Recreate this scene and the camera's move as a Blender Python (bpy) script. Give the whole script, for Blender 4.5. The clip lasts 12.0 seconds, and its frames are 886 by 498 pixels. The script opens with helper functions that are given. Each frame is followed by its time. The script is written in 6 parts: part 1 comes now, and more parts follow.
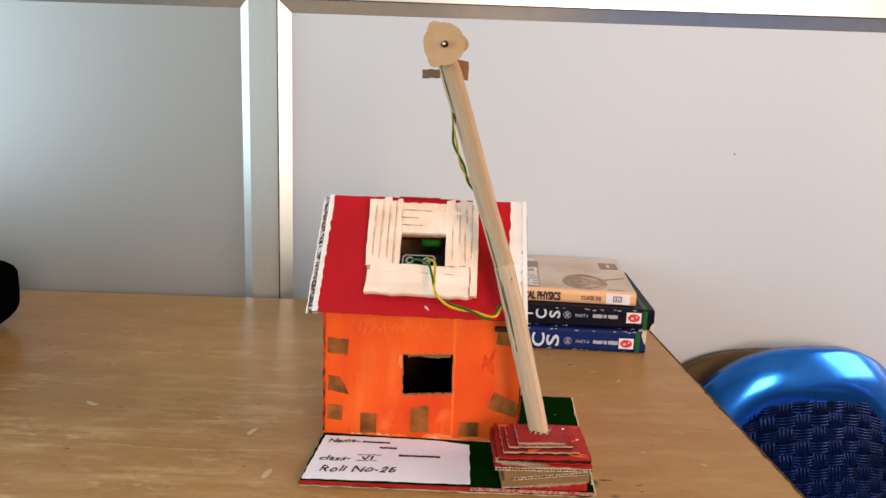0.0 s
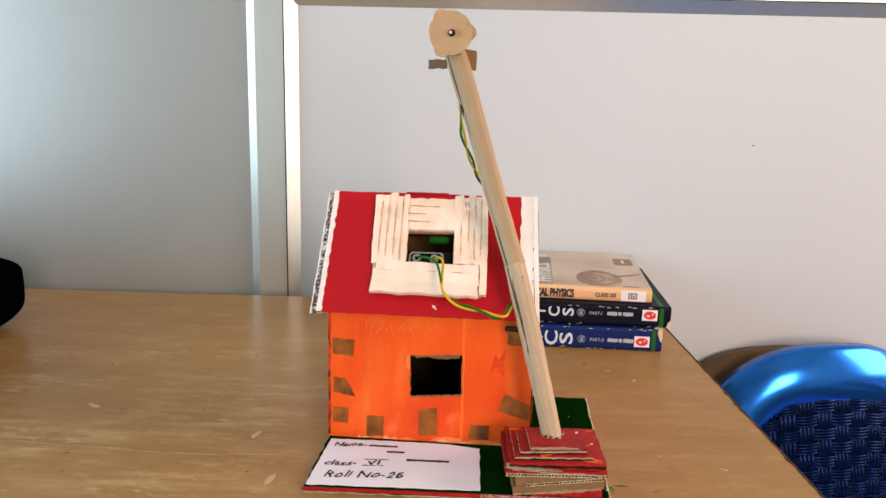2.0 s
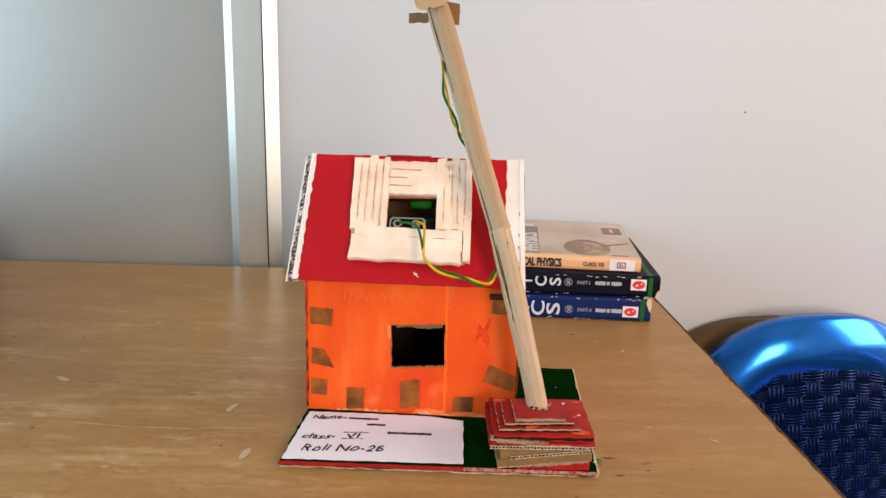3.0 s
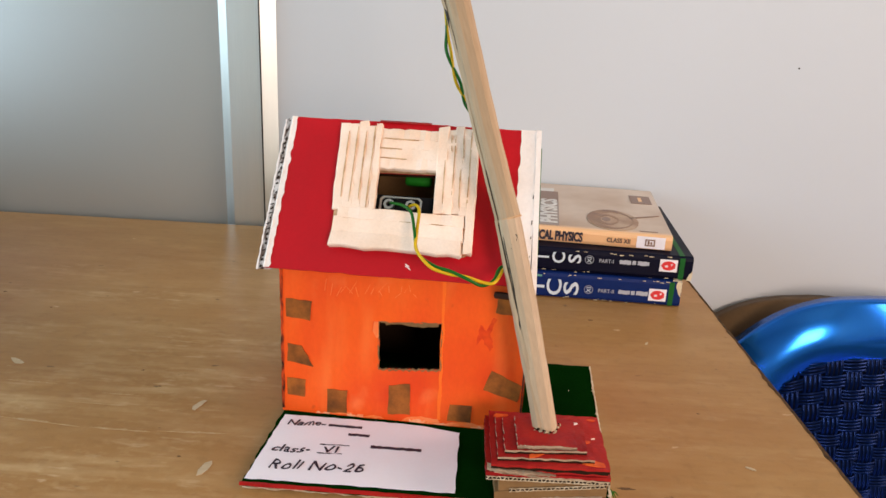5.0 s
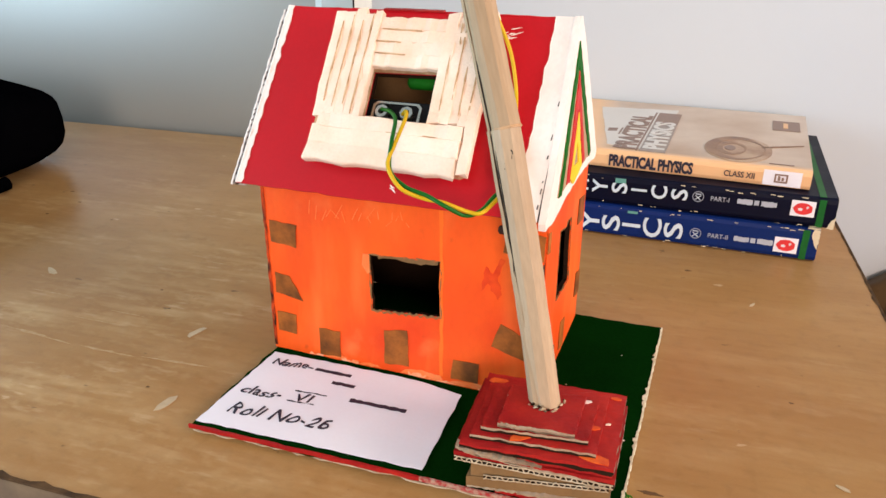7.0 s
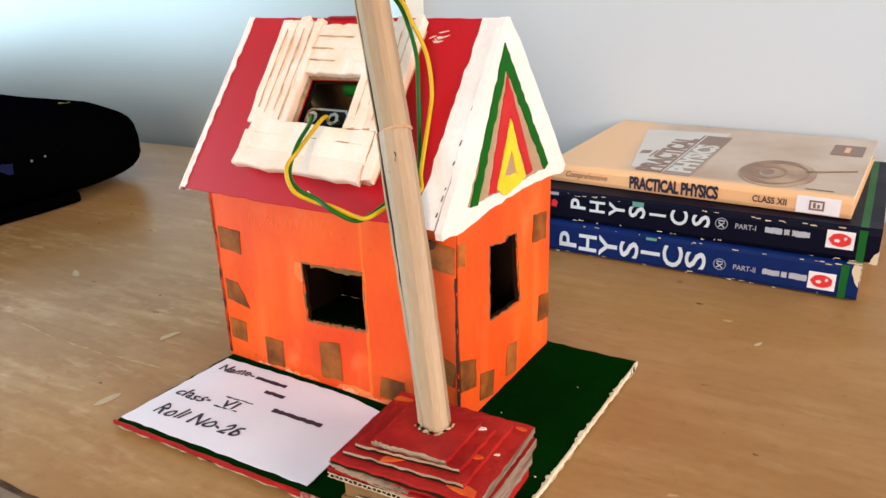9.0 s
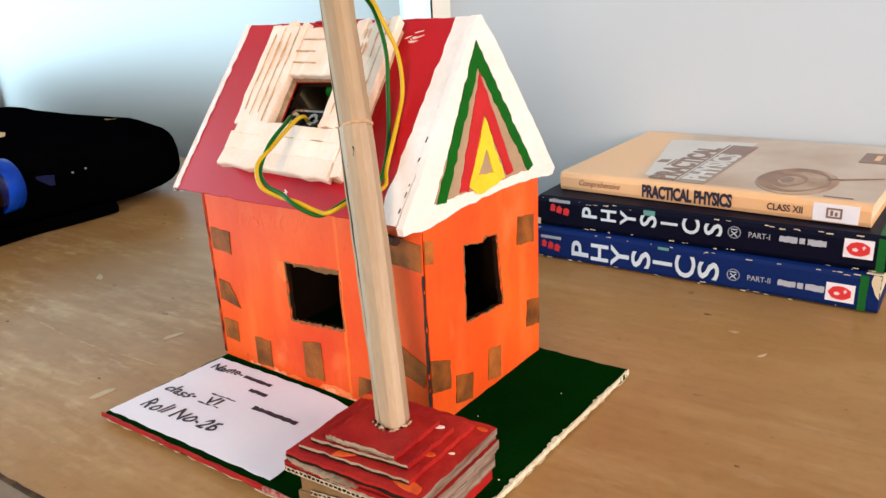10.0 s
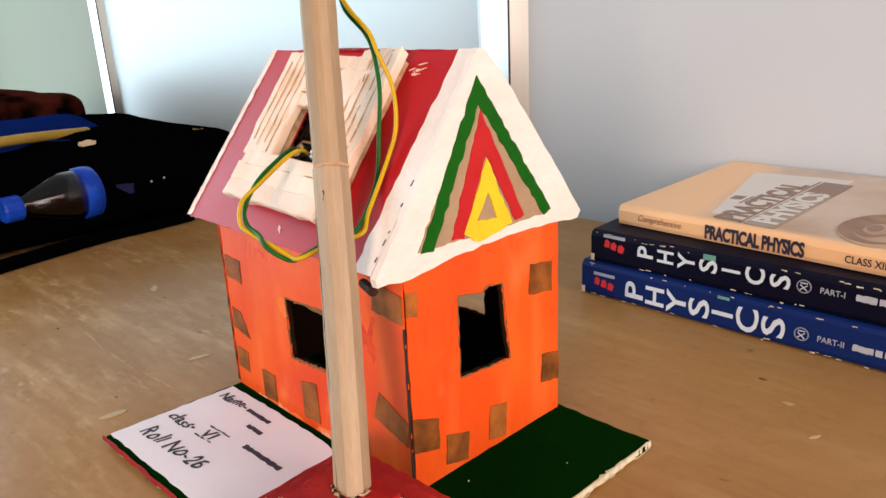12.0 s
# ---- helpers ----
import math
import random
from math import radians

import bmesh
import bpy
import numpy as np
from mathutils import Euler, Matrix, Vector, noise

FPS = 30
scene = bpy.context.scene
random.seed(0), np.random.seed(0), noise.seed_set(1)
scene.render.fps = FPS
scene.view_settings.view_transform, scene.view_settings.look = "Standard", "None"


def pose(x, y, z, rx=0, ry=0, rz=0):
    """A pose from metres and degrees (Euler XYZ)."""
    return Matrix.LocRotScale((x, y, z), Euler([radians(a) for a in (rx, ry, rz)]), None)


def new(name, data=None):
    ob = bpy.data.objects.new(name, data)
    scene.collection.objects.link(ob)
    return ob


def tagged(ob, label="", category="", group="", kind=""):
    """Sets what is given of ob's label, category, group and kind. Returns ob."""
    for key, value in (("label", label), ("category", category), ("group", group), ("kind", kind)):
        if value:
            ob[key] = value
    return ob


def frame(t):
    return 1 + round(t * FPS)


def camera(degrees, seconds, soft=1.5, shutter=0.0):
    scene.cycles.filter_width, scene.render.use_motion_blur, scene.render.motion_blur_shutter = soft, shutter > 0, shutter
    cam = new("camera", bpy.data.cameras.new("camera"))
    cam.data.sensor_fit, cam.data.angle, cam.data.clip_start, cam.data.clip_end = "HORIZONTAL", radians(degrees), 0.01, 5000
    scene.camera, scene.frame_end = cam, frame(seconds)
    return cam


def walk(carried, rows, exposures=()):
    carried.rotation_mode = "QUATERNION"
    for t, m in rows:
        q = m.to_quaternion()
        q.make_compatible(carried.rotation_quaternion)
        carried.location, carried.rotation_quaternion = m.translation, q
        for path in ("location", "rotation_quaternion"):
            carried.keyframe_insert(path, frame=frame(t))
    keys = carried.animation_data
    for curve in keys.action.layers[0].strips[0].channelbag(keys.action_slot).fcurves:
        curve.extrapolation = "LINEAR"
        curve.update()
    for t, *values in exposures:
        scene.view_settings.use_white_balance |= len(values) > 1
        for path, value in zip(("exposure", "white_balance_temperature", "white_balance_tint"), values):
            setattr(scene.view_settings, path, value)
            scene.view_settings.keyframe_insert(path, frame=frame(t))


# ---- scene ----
import mathutils

cam = camera(62.7, 12.0)
# seconds, eye in metres, yaw, pitch and roll in degrees
ROWS = [
    (0.0, -0.0006, -0.0112, 0.2660, -0.05, -10.66, 1.91),
    (0.5, -0.0009, -0.0049, 0.2642, -0.22, -11.31, 1.75),
    (1.0, -0.0005, -0.0017, 0.2636, 0.61, -10.31, 1.54),
    (1.5, 0.0027, 0.0021, 0.2683, 0.88, -10.68, 1.62),
    (2.0, 0.0034, 0.0092, 0.2641, 1.02, -11.10, 1.40),
    (2.5, 0.0024, 0.0183, 0.2599, 0.03, -11.77, 1.52),
    (3.0, 0.0077, 0.0311, 0.2524, 0.01, -13.04, 1.51),
    (5.0, 0.0216, 0.1185, 0.2635, 1.66, -17.91, 2.78),
    (5.5, 0.0431, 0.1294, 0.2423, 4.95, -18.12, 2.52),
    (6.0, 0.0652, 0.1559, 0.2336, 9.15, -19.73, 1.69),
    (6.5, 0.0831, 0.1865, 0.2271, 12.03, -21.41, 1.59),
    (7.0, 0.1114, 0.2169, 0.2311, 16.96, -23.39, 0.32),
    (9.0, 0.2070, 0.2682, 0.2124, 28.76, -20.43, -1.70),
    (9.5, 0.2312, 0.2724, 0.2073, 30.27, -19.80, -2.35),
    (10.0, 0.2453, 0.2884, 0.1992, 34.04, -18.41, -2.86),
    (10.5, 0.2532, 0.3002, 0.1981, 37.01, -14.52, -1.81),
    (11.0, 0.2588, 0.3169, 0.2014, 38.02, -15.67, -2.61),
    (11.5, 0.2671, 0.3324, 0.2089, 40.07, -18.13, -2.84),
    (12.0, 0.2705, 0.3477, 0.2072, 43.53, -17.57, -2.74),
]
walk(cam, [(t, pose(x, y, z, 0, 0, yaw) @ pose(0, 0, 0, 90 + pitch, 0, 0) @ pose(0, 0, 0, 0, 0, roll)) for t, x, y, z, yaw, pitch, roll in ROWS],
     exposures=[(0.0, 0.80, 7600, 25), (3.0, 0.86, 7500, 24), (5.0, 0.80, 7350, 23), (5.5, 0.85, 7350, 23), (7.0, 1.06, 7150, 22), (9.5, 1.00, 7000, 19), (10.0, 0.97, 7000, 19), (10.5, 0.52, 7400, 22), (11.0, 0.52, 7600, 26), (11.5, 0.75, 7500, 25), (12.0, 0.80, 7550, 26)])


# ---- world, sun and large lights ----
world = bpy.data.worlds.new("world")
scene.world = world
world.use_nodes = True
wn = world.node_tree.nodes
sky = wn.new("ShaderNodeTexSky")
sky.sky_type = 'NISHITA'
sky.sun_disc = False
sky.sun_elevation = radians(50)
sky.sun_rotation = radians(120)
wn["Background"].inputs["Strength"].default_value = 0.12
world.node_tree.links.new(sky.outputs[0], wn["Background"].inputs["Color"])


def window_light(name, m, wide, high, watts, colour):
    lamp = bpy.data.lights.new(name, 'AREA')
    lamp.shape, lamp.size, lamp.size_y = 'RECTANGLE', wide, high
    lamp.energy, lamp.color = watts, colour
    ob = new(name, lamp)
    ob.matrix_world = m
    return ob


# daylight through the left and rear openings; the right lamp is added fill
window_light("window_light_left", pose(-2.27, -0.45, 0.35, 0, -90, 0), 2.00, 2.54, 58, (0.47, 0.81, 1.0))
window_light("fill_light_right", pose(2.17, 0.30, 0.75, 0, 90, 0), 1.3, 1.0, 21, (1.0, 0.93, 0.84))
window_light("window_light_rear", pose(1.15, -2.57, 0.75, 90, 0, 0), 0.95, 1.05, 37, (1.0, 0.885, 0.76))


# ---- materials ----
def material(name, col, col2=None, rough=0.6, metal=0.0, scale=30.0, stretch=(1, 1, 1), sharp=0.35, fine=260.0, grain=0.12, bump=0.15, coat=0.0, spread=0.0, gloss=0.5, vary=0.1):
    """A surface of two colours in soft patches, with a fine grain and relief."""
    mt = bpy.data.materials.new(name)
    mt.use_nodes = True
    nt = mt.node_tree
    n, link = nt.nodes, nt.links.new
    bs = n["Principled BSDF"]
    tc, mp = n.new("ShaderNodeTexCoord"), n.new("ShaderNodeMapping")
    mp.inputs["Scale"].default_value = stretch
    link(tc.outputs["Object"], mp.inputs["Vector"])
    big, small = n.new("ShaderNodeTexNoise"), n.new("ShaderNodeTexNoise")
    big.inputs["Scale"].default_value, big.inputs["Detail"].default_value = scale, 4
    small.inputs["Scale"].default_value, small.inputs["Detail"].default_value = fine, 3
    link(mp.outputs[0], big.inputs["Vector"])
    link(mp.outputs[0], small.inputs["Vector"])
    ramp = n.new("ShaderNodeValToRGB")
    ramp.color_ramp.elements[0].position, ramp.color_ramp.elements[1].position = 0.5 - sharp, 0.5 + sharp
    ramp.color_ramp.elements[0].color = (*col, 1)
    ramp.color_ramp.elements[1].color = (*(col2 or [c * 0.82 for c in col]), 1)
    link(big.outputs["Fac"], ramp.inputs["Fac"])
    rng = n.new("ShaderNodeMapRange")
    rng.inputs["To Min"].default_value, rng.inputs["To Max"].default_value = 1 - grain, 1 + grain
    link(small.outputs["Fac"], rng.inputs["Value"])
    hsv = n.new("ShaderNodeHueSaturation")
    link(ramp.outputs["Color"], hsv.inputs["Color"])
    value = rng.outputs[0]
    if spread:
        info, r2, mul = n.new("ShaderNodeObjectInfo"), n.new("ShaderNodeMapRange"), n.new("ShaderNodeMath")
        r2.inputs["To Min"].default_value, r2.inputs["To Max"].default_value = 1 - spread, 1 + spread
        mul.operation = 'MULTIPLY'
        link(info.outputs["Random"], r2.inputs["Value"])
        link(r2.outputs[0], mul.inputs[0])
        link(value, mul.inputs[1])
        value = mul.outputs[0]
    link(value, hsv.inputs["Value"])
    link(hsv.outputs["Color"], bs.inputs["Base Color"])
    rr = n.new("ShaderNodeMapRange")
    rr.inputs["To Min"].default_value, rr.inputs["To Max"].default_value = max(0.03, rough - vary), min(1, rough + vary)
    link(big.outputs["Fac"], rr.inputs["Value"])
    link(rr.outputs[0], bs.inputs["Roughness"])
    bs.inputs["Metallic"].default_value = metal
    bs.inputs["Coat Weight"].default_value = coat
    bs.inputs["Specular IOR Level"].default_value = gloss
    if bump:
        bp = n.new("ShaderNodeBump")
        bp.inputs["Strength"].default_value, bp.inputs["Distance"].default_value = bump, 0.0006
        link(small.outputs["Fac"], bp.inputs["Height"])
        link(bp.outputs[0], bs.inputs["Normal"])
    return mt


def desk_material():
    """Varnished light brown laminate: grain along the desk, pale rubbed streaks, dark specks."""
    mt = material("desk_laminate", (0.41, 0.215, 0.078), (0.34, 0.176, 0.062), rough=0.30, scale=6, stretch=(0.6, 3, 3), fine=900, grain=0.10, bump=0.04, gloss=0.12, vary=0.05)
    nt = mt.node_tree
    n, link = nt.nodes, nt.links.new
    bs = n["Principled BSDF"]
    old = bs.inputs["Base Color"].links[0].from_socket
    tc = n.new("ShaderNodeTexCoord")

    def noise_mask(stretch, scale, lo, hi):
        mp, ns, mr = n.new("ShaderNodeMapping"), n.new("ShaderNodeTexNoise"), n.new("ShaderNodeMapRange")
        mp.inputs["Scale"].default_value = stretch
        ns.inputs["Scale"].default_value, ns.inputs["Detail"].default_value = scale, 5
        mr.inputs["From Min"].default_value, mr.inputs["From Max"].default_value = lo, hi
        link(tc.outputs["Object"], mp.inputs["Vector"])
        link(mp.outputs[0], ns.inputs["Vector"])
        link(ns.outputs["Fac"], mr.inputs["Value"])
        return mr.outputs[0]

    sep, worn = n.new("ShaderNodeSeparateXYZ"), n.new("ShaderNodeMapRange")
    link(tc.outputs["Object"], sep.inputs[0])
    worn.inputs["From Min"].default_value, worn.inputs["From Max"].default_value = 0.05, -0.30
    worn.inputs["To Min"].default_value, worn.inputs["To Max"].default_value = 0.25, 1.0
    link(sep.outputs["X"], worn.inputs["Value"])

    patches = noise_mask((5, 13, 13), 1.6, 0.40, 0.62)

    front = n.new("ShaderNodeMapRange")
    front.inputs["From Min"].default_value, front.inputs["From Max"].default_value = 0.88, 0.58
    front.inputs["To Min"].default_value, front.inputs["To Max"].default_value = 0.12, 1.0
    link(sep.outputs["Y"], front.inputs["Value"])

    def rubbed(mask):
        mul = n.new("ShaderNodeMath")
        mul.operation = 'MULTIPLY'
        link(mask, mul.inputs[0])
        link(worn.outputs[0], mul.inputs[1])
        twice = n.new("ShaderNodeMath")
        twice.operation = 'MULTIPLY'
        link(mul.outputs[0], twice.inputs[0])
        link(patches, twice.inputs[1])
        thrice = n.new("ShaderNodeMath")
        thrice.operation = 'MULTIPLY'
        link(twice.outputs[0], thrice.inputs[0])
        link(front.outputs[0], thrice.inputs[1])
        return thrice.outputs[0]

    def blend(colour, mask, amount, under):
        mul, mx = n.new("ShaderNodeMath"), n.new("ShaderNodeMix")
        mul.operation = 'MULTIPLY'
        mul.inputs[1].default_value = amount
        link(mask, mul.inputs[0])
        mx.data_type = 'RGBA'
        link(mul.outputs[0], mx.inputs["Factor"])
        link(under, mx.inputs["A"])
        mx.inputs["B"].default_value = (*colour, 1)
        return mx.outputs["Result"]

    c = blend((0.30, 0.130, 0.040), noise_mask((3, 6, 6), 1.6, 0.46, 0.72), 0.55, old)
    c = blend((0.22, 0.105, 0.034), noise_mask((16, 70, 70), 3, 0.50, 0.80), 0.25, c)
    c = blend((0.52, 0.33, 0.15), noise_mask((9, 30, 30), 1.7, 0.50, 0.76), 0.30, c)
    c = blend((0.20, 0.10, 0.034), noise_mask((60, 60, 60), 2.0, 0.54, 0.74), 0.22, c)
    c = blend((0.58, 0.40, 0.20), rubbed(noise_mask((55, 80, 80), 2.0, 0.50, 0.70)), 0.42, c)
    c = blend((0.66, 0.47, 0.25), rubbed(noise_mask((14, 75, 75), 1.2, 0.46, 0.66)), 0.50, c)
    c = blend((0.74, 0.57, 0.36), rubbed(noise_mask((36, 130, 130), 1.0, 0.58, 0.68)), 0.42, c)
    c = blend((0.70, 0.52, 0.33), noise_mask((40, 90, 90), 1.0, 0.72, 0.75), 0.45, c)
    c = blend((0.07, 0.04, 0.02), noise_mask((70, 110, 110), 1.0, 0.70, 0.74), 0.55, c)
    link(c, bs.inputs["Base Color"])
    return mt


M_DESK = desk_material()
M_RIM = material("dark_chipped_rim", (0.035, 0.020, 0.012), (0.12, 0.065, 0.030), rough=0.8, scale=120, sharp=0.2, gloss=0.1)
M_STAIN = material("dark_stain", (0.11, 0.055, 0.024), (0.17, 0.085, 0.035), rough=0.6, scale=200, gloss=0.2)
M_DESK_EDGE = material("desk_edge", (0.10, 0.06, 0.035), (0.24, 0.15, 0.08), rough=0.7, scale=60, fine=400)
M_WALL = material("partition_laminate", (0.508, 0.533, 0.560), (0.484, 0.513, 0.545), rough=0.45, scale=1.6, sharp=0.5, fine=900, grain=0.006, bump=0.0, gloss=0.25, vary=0.0)
M_PANEL = material("glossy_panel_laminate", (0.248, 0.258, 0.244), (0.235, 0.246, 0.234), rough=0.36, scale=1.2, sharp=0.5, fine=900, grain=0.006, bump=0.0, gloss=0.88, vary=0.0)
M_PANEL.node_tree.nodes["Principled BSDF"].inputs["IOR"].default_value = 1.85
M_OLIVE = material("dull_olive_laminate", (0.21, 0.205, 0.135), (0.195, 0.19, 0.125), rough=0.6, scale=1.2, sharp=0.5, fine=900, grain=0.006, bump=0.0, gloss=0.3, vary=0.0)
M_FRAME = material("partition_aluminium", (0.74, 0.76, 0.74), (0.60, 0.64, 0.63), rough=0.34, metal=0.8, scale=8, stretch=(6, 6, 0.1), fine=300, grain=0.05, bump=0.03)
M_PLASTER = material("room_paint", (0.42, 0.40, 0.36), (0.37, 0.355, 0.32), rough=0.9, scale=3, fine=200, grain=0.04, bump=0.2)
M_FLOOR = material("floor_cement", (0.016, 0.014, 0.012), (0.010, 0.009, 0.008), rough=0.8, scale=5, fine=120, grain=0.15, gloss=0.1)
M_WINFRAME = material("window_frame_paint", (0.55, 0.55, 0.53), rough=0.5)


def orange_material():
    """Poster paint brushed on cardboard: upright streaks, thin pale places and darker red ones."""
    mt = material("orange_paint", (0.94, 0.130, 0.017), (0.80, 0.066, 0.011), rough=0.42, scale=19, stretch=(1, 1, 0.6), sharp=0.23, fine=420, grain=0.07, bump=0.25, gloss=0.2)
    nt = mt.node_tree
    n, link = nt.nodes, nt.links.new
    bs = n["Principled BSDF"]
    c = bs.inputs["Base Color"].links[0].from_socket
    tc = n.new("ShaderNodeTexCoord")
    for colour, stretch, scale, lo, hi, amount in (((0.60, 0.026, 0.010), (1, 1, 0.6), 24, 0.52, 0.78, 0.50), ((0.96, 0.235, 0.060), (1, 1, 0.16), 60, 0.54, 0.74, 0.30),
                                                   ((0.98, 0.30, 0.11), (1, 1, 0.8), 34, 0.62, 0.78, 0.32), ((0.30, 0.035, 0.012), (1, 1, 0.7), 90, 0.68, 0.78, 0.35)):
        mp, ns, mr, mx = n.new("ShaderNodeMapping"), n.new("ShaderNodeTexNoise"), n.new("ShaderNodeMapRange"), n.new("ShaderNodeMix")
        mp.inputs["Scale"].default_value = stretch
        ns.inputs["Scale"].default_value, ns.inputs["Detail"].default_value = scale, 5
        mr.inputs["From Min"].default_value, mr.inputs["From Max"].default_value, mr.inputs["To Max"].default_value = lo, hi, amount
        link(tc.outputs["Object"], mp.inputs["Vector"])
        link(mp.outputs[0], ns.inputs["Vector"])
        link(ns.outputs["Fac"], mr.inputs["Value"])
        mx.data_type = 'RGBA'
        link(mr.outputs[0], mx.inputs["Factor"])
        link(c, mx.inputs["A"])
        mx.inputs["B"].default_value = (*colour, 1)
        c = mx.outputs["Result"]
    link(c, bs.inputs["Base Color"])
    return mt


M_ORANGE = orange_material()
M_RUBBED = material("rubbed_pale_paint", (0.93, 0.46, 0.28), (0.92, 0.20, 0.050), rough=0.6, scale=240, sharp=0.16, fine=600, grain=0.12, gloss=0.2)
M_WORN_ORANGE = material("worn_orange_paint", (0.95, 0.17, 0.030), (0.92, 0.26, 0.095), rough=0.5, scale=120, sharp=0.25, fine=500, grain=0.08, gloss=0.3)
# Lighter orange for the glare along the front wall's upright seam.
M_SEAM_GLARE = material("orange_seam_glare", (0.96, 0.170, 0.018), (0.95, 0.13, 0.010), rough=0.45, scale=60, fine=500, grain=0.06, gloss=0.3)
M_DAUB = material("thin_orange_daub", (0.80, 0.135, 0.022), (0.55, 0.040, 0.014), rough=0.5, scale=120, sharp=0.2, gloss=0.2)
M_EDGE_MIX = material("mottled_red_edge", (0.36, 0.012, 0.014), (0.46, 0.30, 0.23), rough=0.7, scale=420, sharp=0.14, fine=900, grain=0.2)
M_TORN = material("torn_cream_liner", (0.46, 0.33, 0.225), (0.30, 0.18, 0.11), rough=0.95, scale=110, sharp=0.3, fine=700, grain=0.2)
M_SMEAR = material("red_smear", (0.62, 0.030, 0.010), (0.84, 0.085, 0.012), rough=0.45, scale=120, sharp=0.25, gloss=0.2)
M_RED = material("red_paint", (0.53, 0.008, 0.014), (0.43, 0.007, 0.012), rough=0.42, scale=22, sharp=0.3, fine=500, grain=0.07, bump=0.1, gloss=0.22)
M_WORN_RED = material("worn_red_paint", (0.30, 0.010, 0.011), (0.42, 0.020, 0.014), rough=0.5, scale=55, sharp=0.16, fine=500, grain=0.2, bump=0.3, spread=0.15, gloss=0.15)
M_WHITE = material("white_paint", (0.88, 0.80, 0.76), (0.79, 0.68, 0.625), rough=0.55, scale=60, stretch=(1, 0.35, 1), sharp=0.3, fine=420, grain=0.08, bump=0.6)
M_GREEN = material("green_paint", (0.0007, 0.024, 0.0024), (0.0005, 0.014, 0.0015), rough=0.8, scale=25, fine=500, grain=0.25, bump=0.25, gloss=0.0)
M_BRIGHT_GREEN = material("bright_green_paint", (0.001, 0.115, 0.008), (0.001, 0.085, 0.006), rough=0.55, scale=80, fine=500, gloss=0.06)
M_TRI_RED = material("gable_red_paint", (0.56, 0.022, 0.022), (0.47, 0.016, 0.018), rough=0.5, scale=80, fine=500, gloss=0.15)
M_YELLOW = material("yellow_paint", (0.86, 0.62, 0.015), (0.80, 0.50, 0.012), rough=0.45, scale=80, fine=500)
M_CARD = material("brown_cardboard", (0.27, 0.150, 0.066), (0.20, 0.105, 0.045), rough=0.9, scale=60, fine=500, grain=0.12, spread=0.1, gloss=0.1)
M_BARE = material("bare_tan_board", (0.43, 0.29, 0.185), (0.36, 0.235, 0.145), rough=0.9, scale=60, fine=500, grain=0.1, gloss=0.1)
M_CARD_PALE = material("torn_cardboard_edge", (0.62, 0.50, 0.36), (0.40, 0.28, 0.17), rough=0.95, scale=160, sharp=0.2, fine=700, grain=0.2)
M_EDGE_DARK = material("dark_worn_corner", (0.025, 0.012, 0.008), (0.55, 0.06, 0.014), rough=0.7, scale=160, stretch=(1, 1, 0.5), sharp=0.10, gloss=0.1)
M_TAPE = material("brown_tape", (0.43, 0.128, 0.027), (0.15, 0.052, 0.017), rough=0.45, scale=70, sharp=0.16, fine=700, grain=0.2, spread=0.22, gloss=0.12)
M_STICK = material("cream_sticks", (0.95, 0.78, 0.67), (0.80, 0.54, 0.385), rough=0.6, scale=34, sharp=0.26, fine=700, grain=0.08, bump=0.45, spread=0.04, gloss=0.2)
M_GROOVE = material("stick_groove", (0.42, 0.23, 0.11), (0.70, 0.48, 0.31), rough=0.8, scale=130, sharp=0.2, gloss=0.1)
M_POLE_PALE = material("pale_glued_wood", (0.480, 0.345, 0.228), (0.335, 0.220, 0.132), rough=0.45, scale=40, stretch=(1.6, 1.6, 0.25), sharp=0.24, fine=500, grain=0.16, bump=0.4, gloss=0.3)
M_POLE = material("bare_wood", (0.435, 0.305, 0.195), (0.300, 0.195, 0.114), rough=0.6, scale=35, stretch=(1.6, 1.6, 0.16), sharp=0.26, fine=500, grain=0.18, bump=0.4, gloss=0.15)
M_FRAYED = material("frayed_white_paper", (0.74, 0.72, 0.56), (0.52, 0.46, 0.30), rough=0.95, scale=240, sharp=0.2, fine=900, grain=0.2)
M_PEG = material("dark_brown_wood", (0.060, 0.022, 0.012), (0.035, 0.014, 0.008), rough=0.7, scale=90, gloss=0.1)
M_STREAKED = material("streaked_torn_board", (0.33, 0.25, 0.20), (0.12, 0.052, 0.032), rough=0.85, scale=90, stretch=(1, 0.3, 4), sharp=0.18, fine=700, grain=0.2, bump=0.5, gloss=0.15)
M_CLAMP = material("dark_brown_board", (0.17, 0.105, 0.062), (0.12, 0.07, 0.04), rough=0.85, scale=60)
M_HUB = material("tan_cardboard", (0.50, 0.33, 0.19), (0.44, 0.28, 0.155), rough=0.85, scale=60, fine=500, grain=0.08, gloss=0.1)
# Cardboard brown painted nearly black as shade in hollows; also bush and glue crumbs.
M_SHADE_BROWN = material("near_black_shade_brown", (0.030, 0.015, 0.008), (0.018, 0.009, 0.006), rough=0.95, scale=40, fine=500, gloss=0.03)
M_DAUBED = material("white_daubed_board_edge", (0.62, 0.50, 0.45), (0.085, 0.040, 0.024), rough=0.9, scale=210, sharp=0.10, fine=700, grain=0.2, bump=0.5)
M_DARK = material("dark_gap", (0.02, 0.014, 0.01), rough=0.9)
M_PAPER = material("white_paper", (0.85, 0.84, 0.90), (0.77, 0.76, 0.84), rough=0.8, scale=18, fine=500, grain=0.02, bump=0.1)
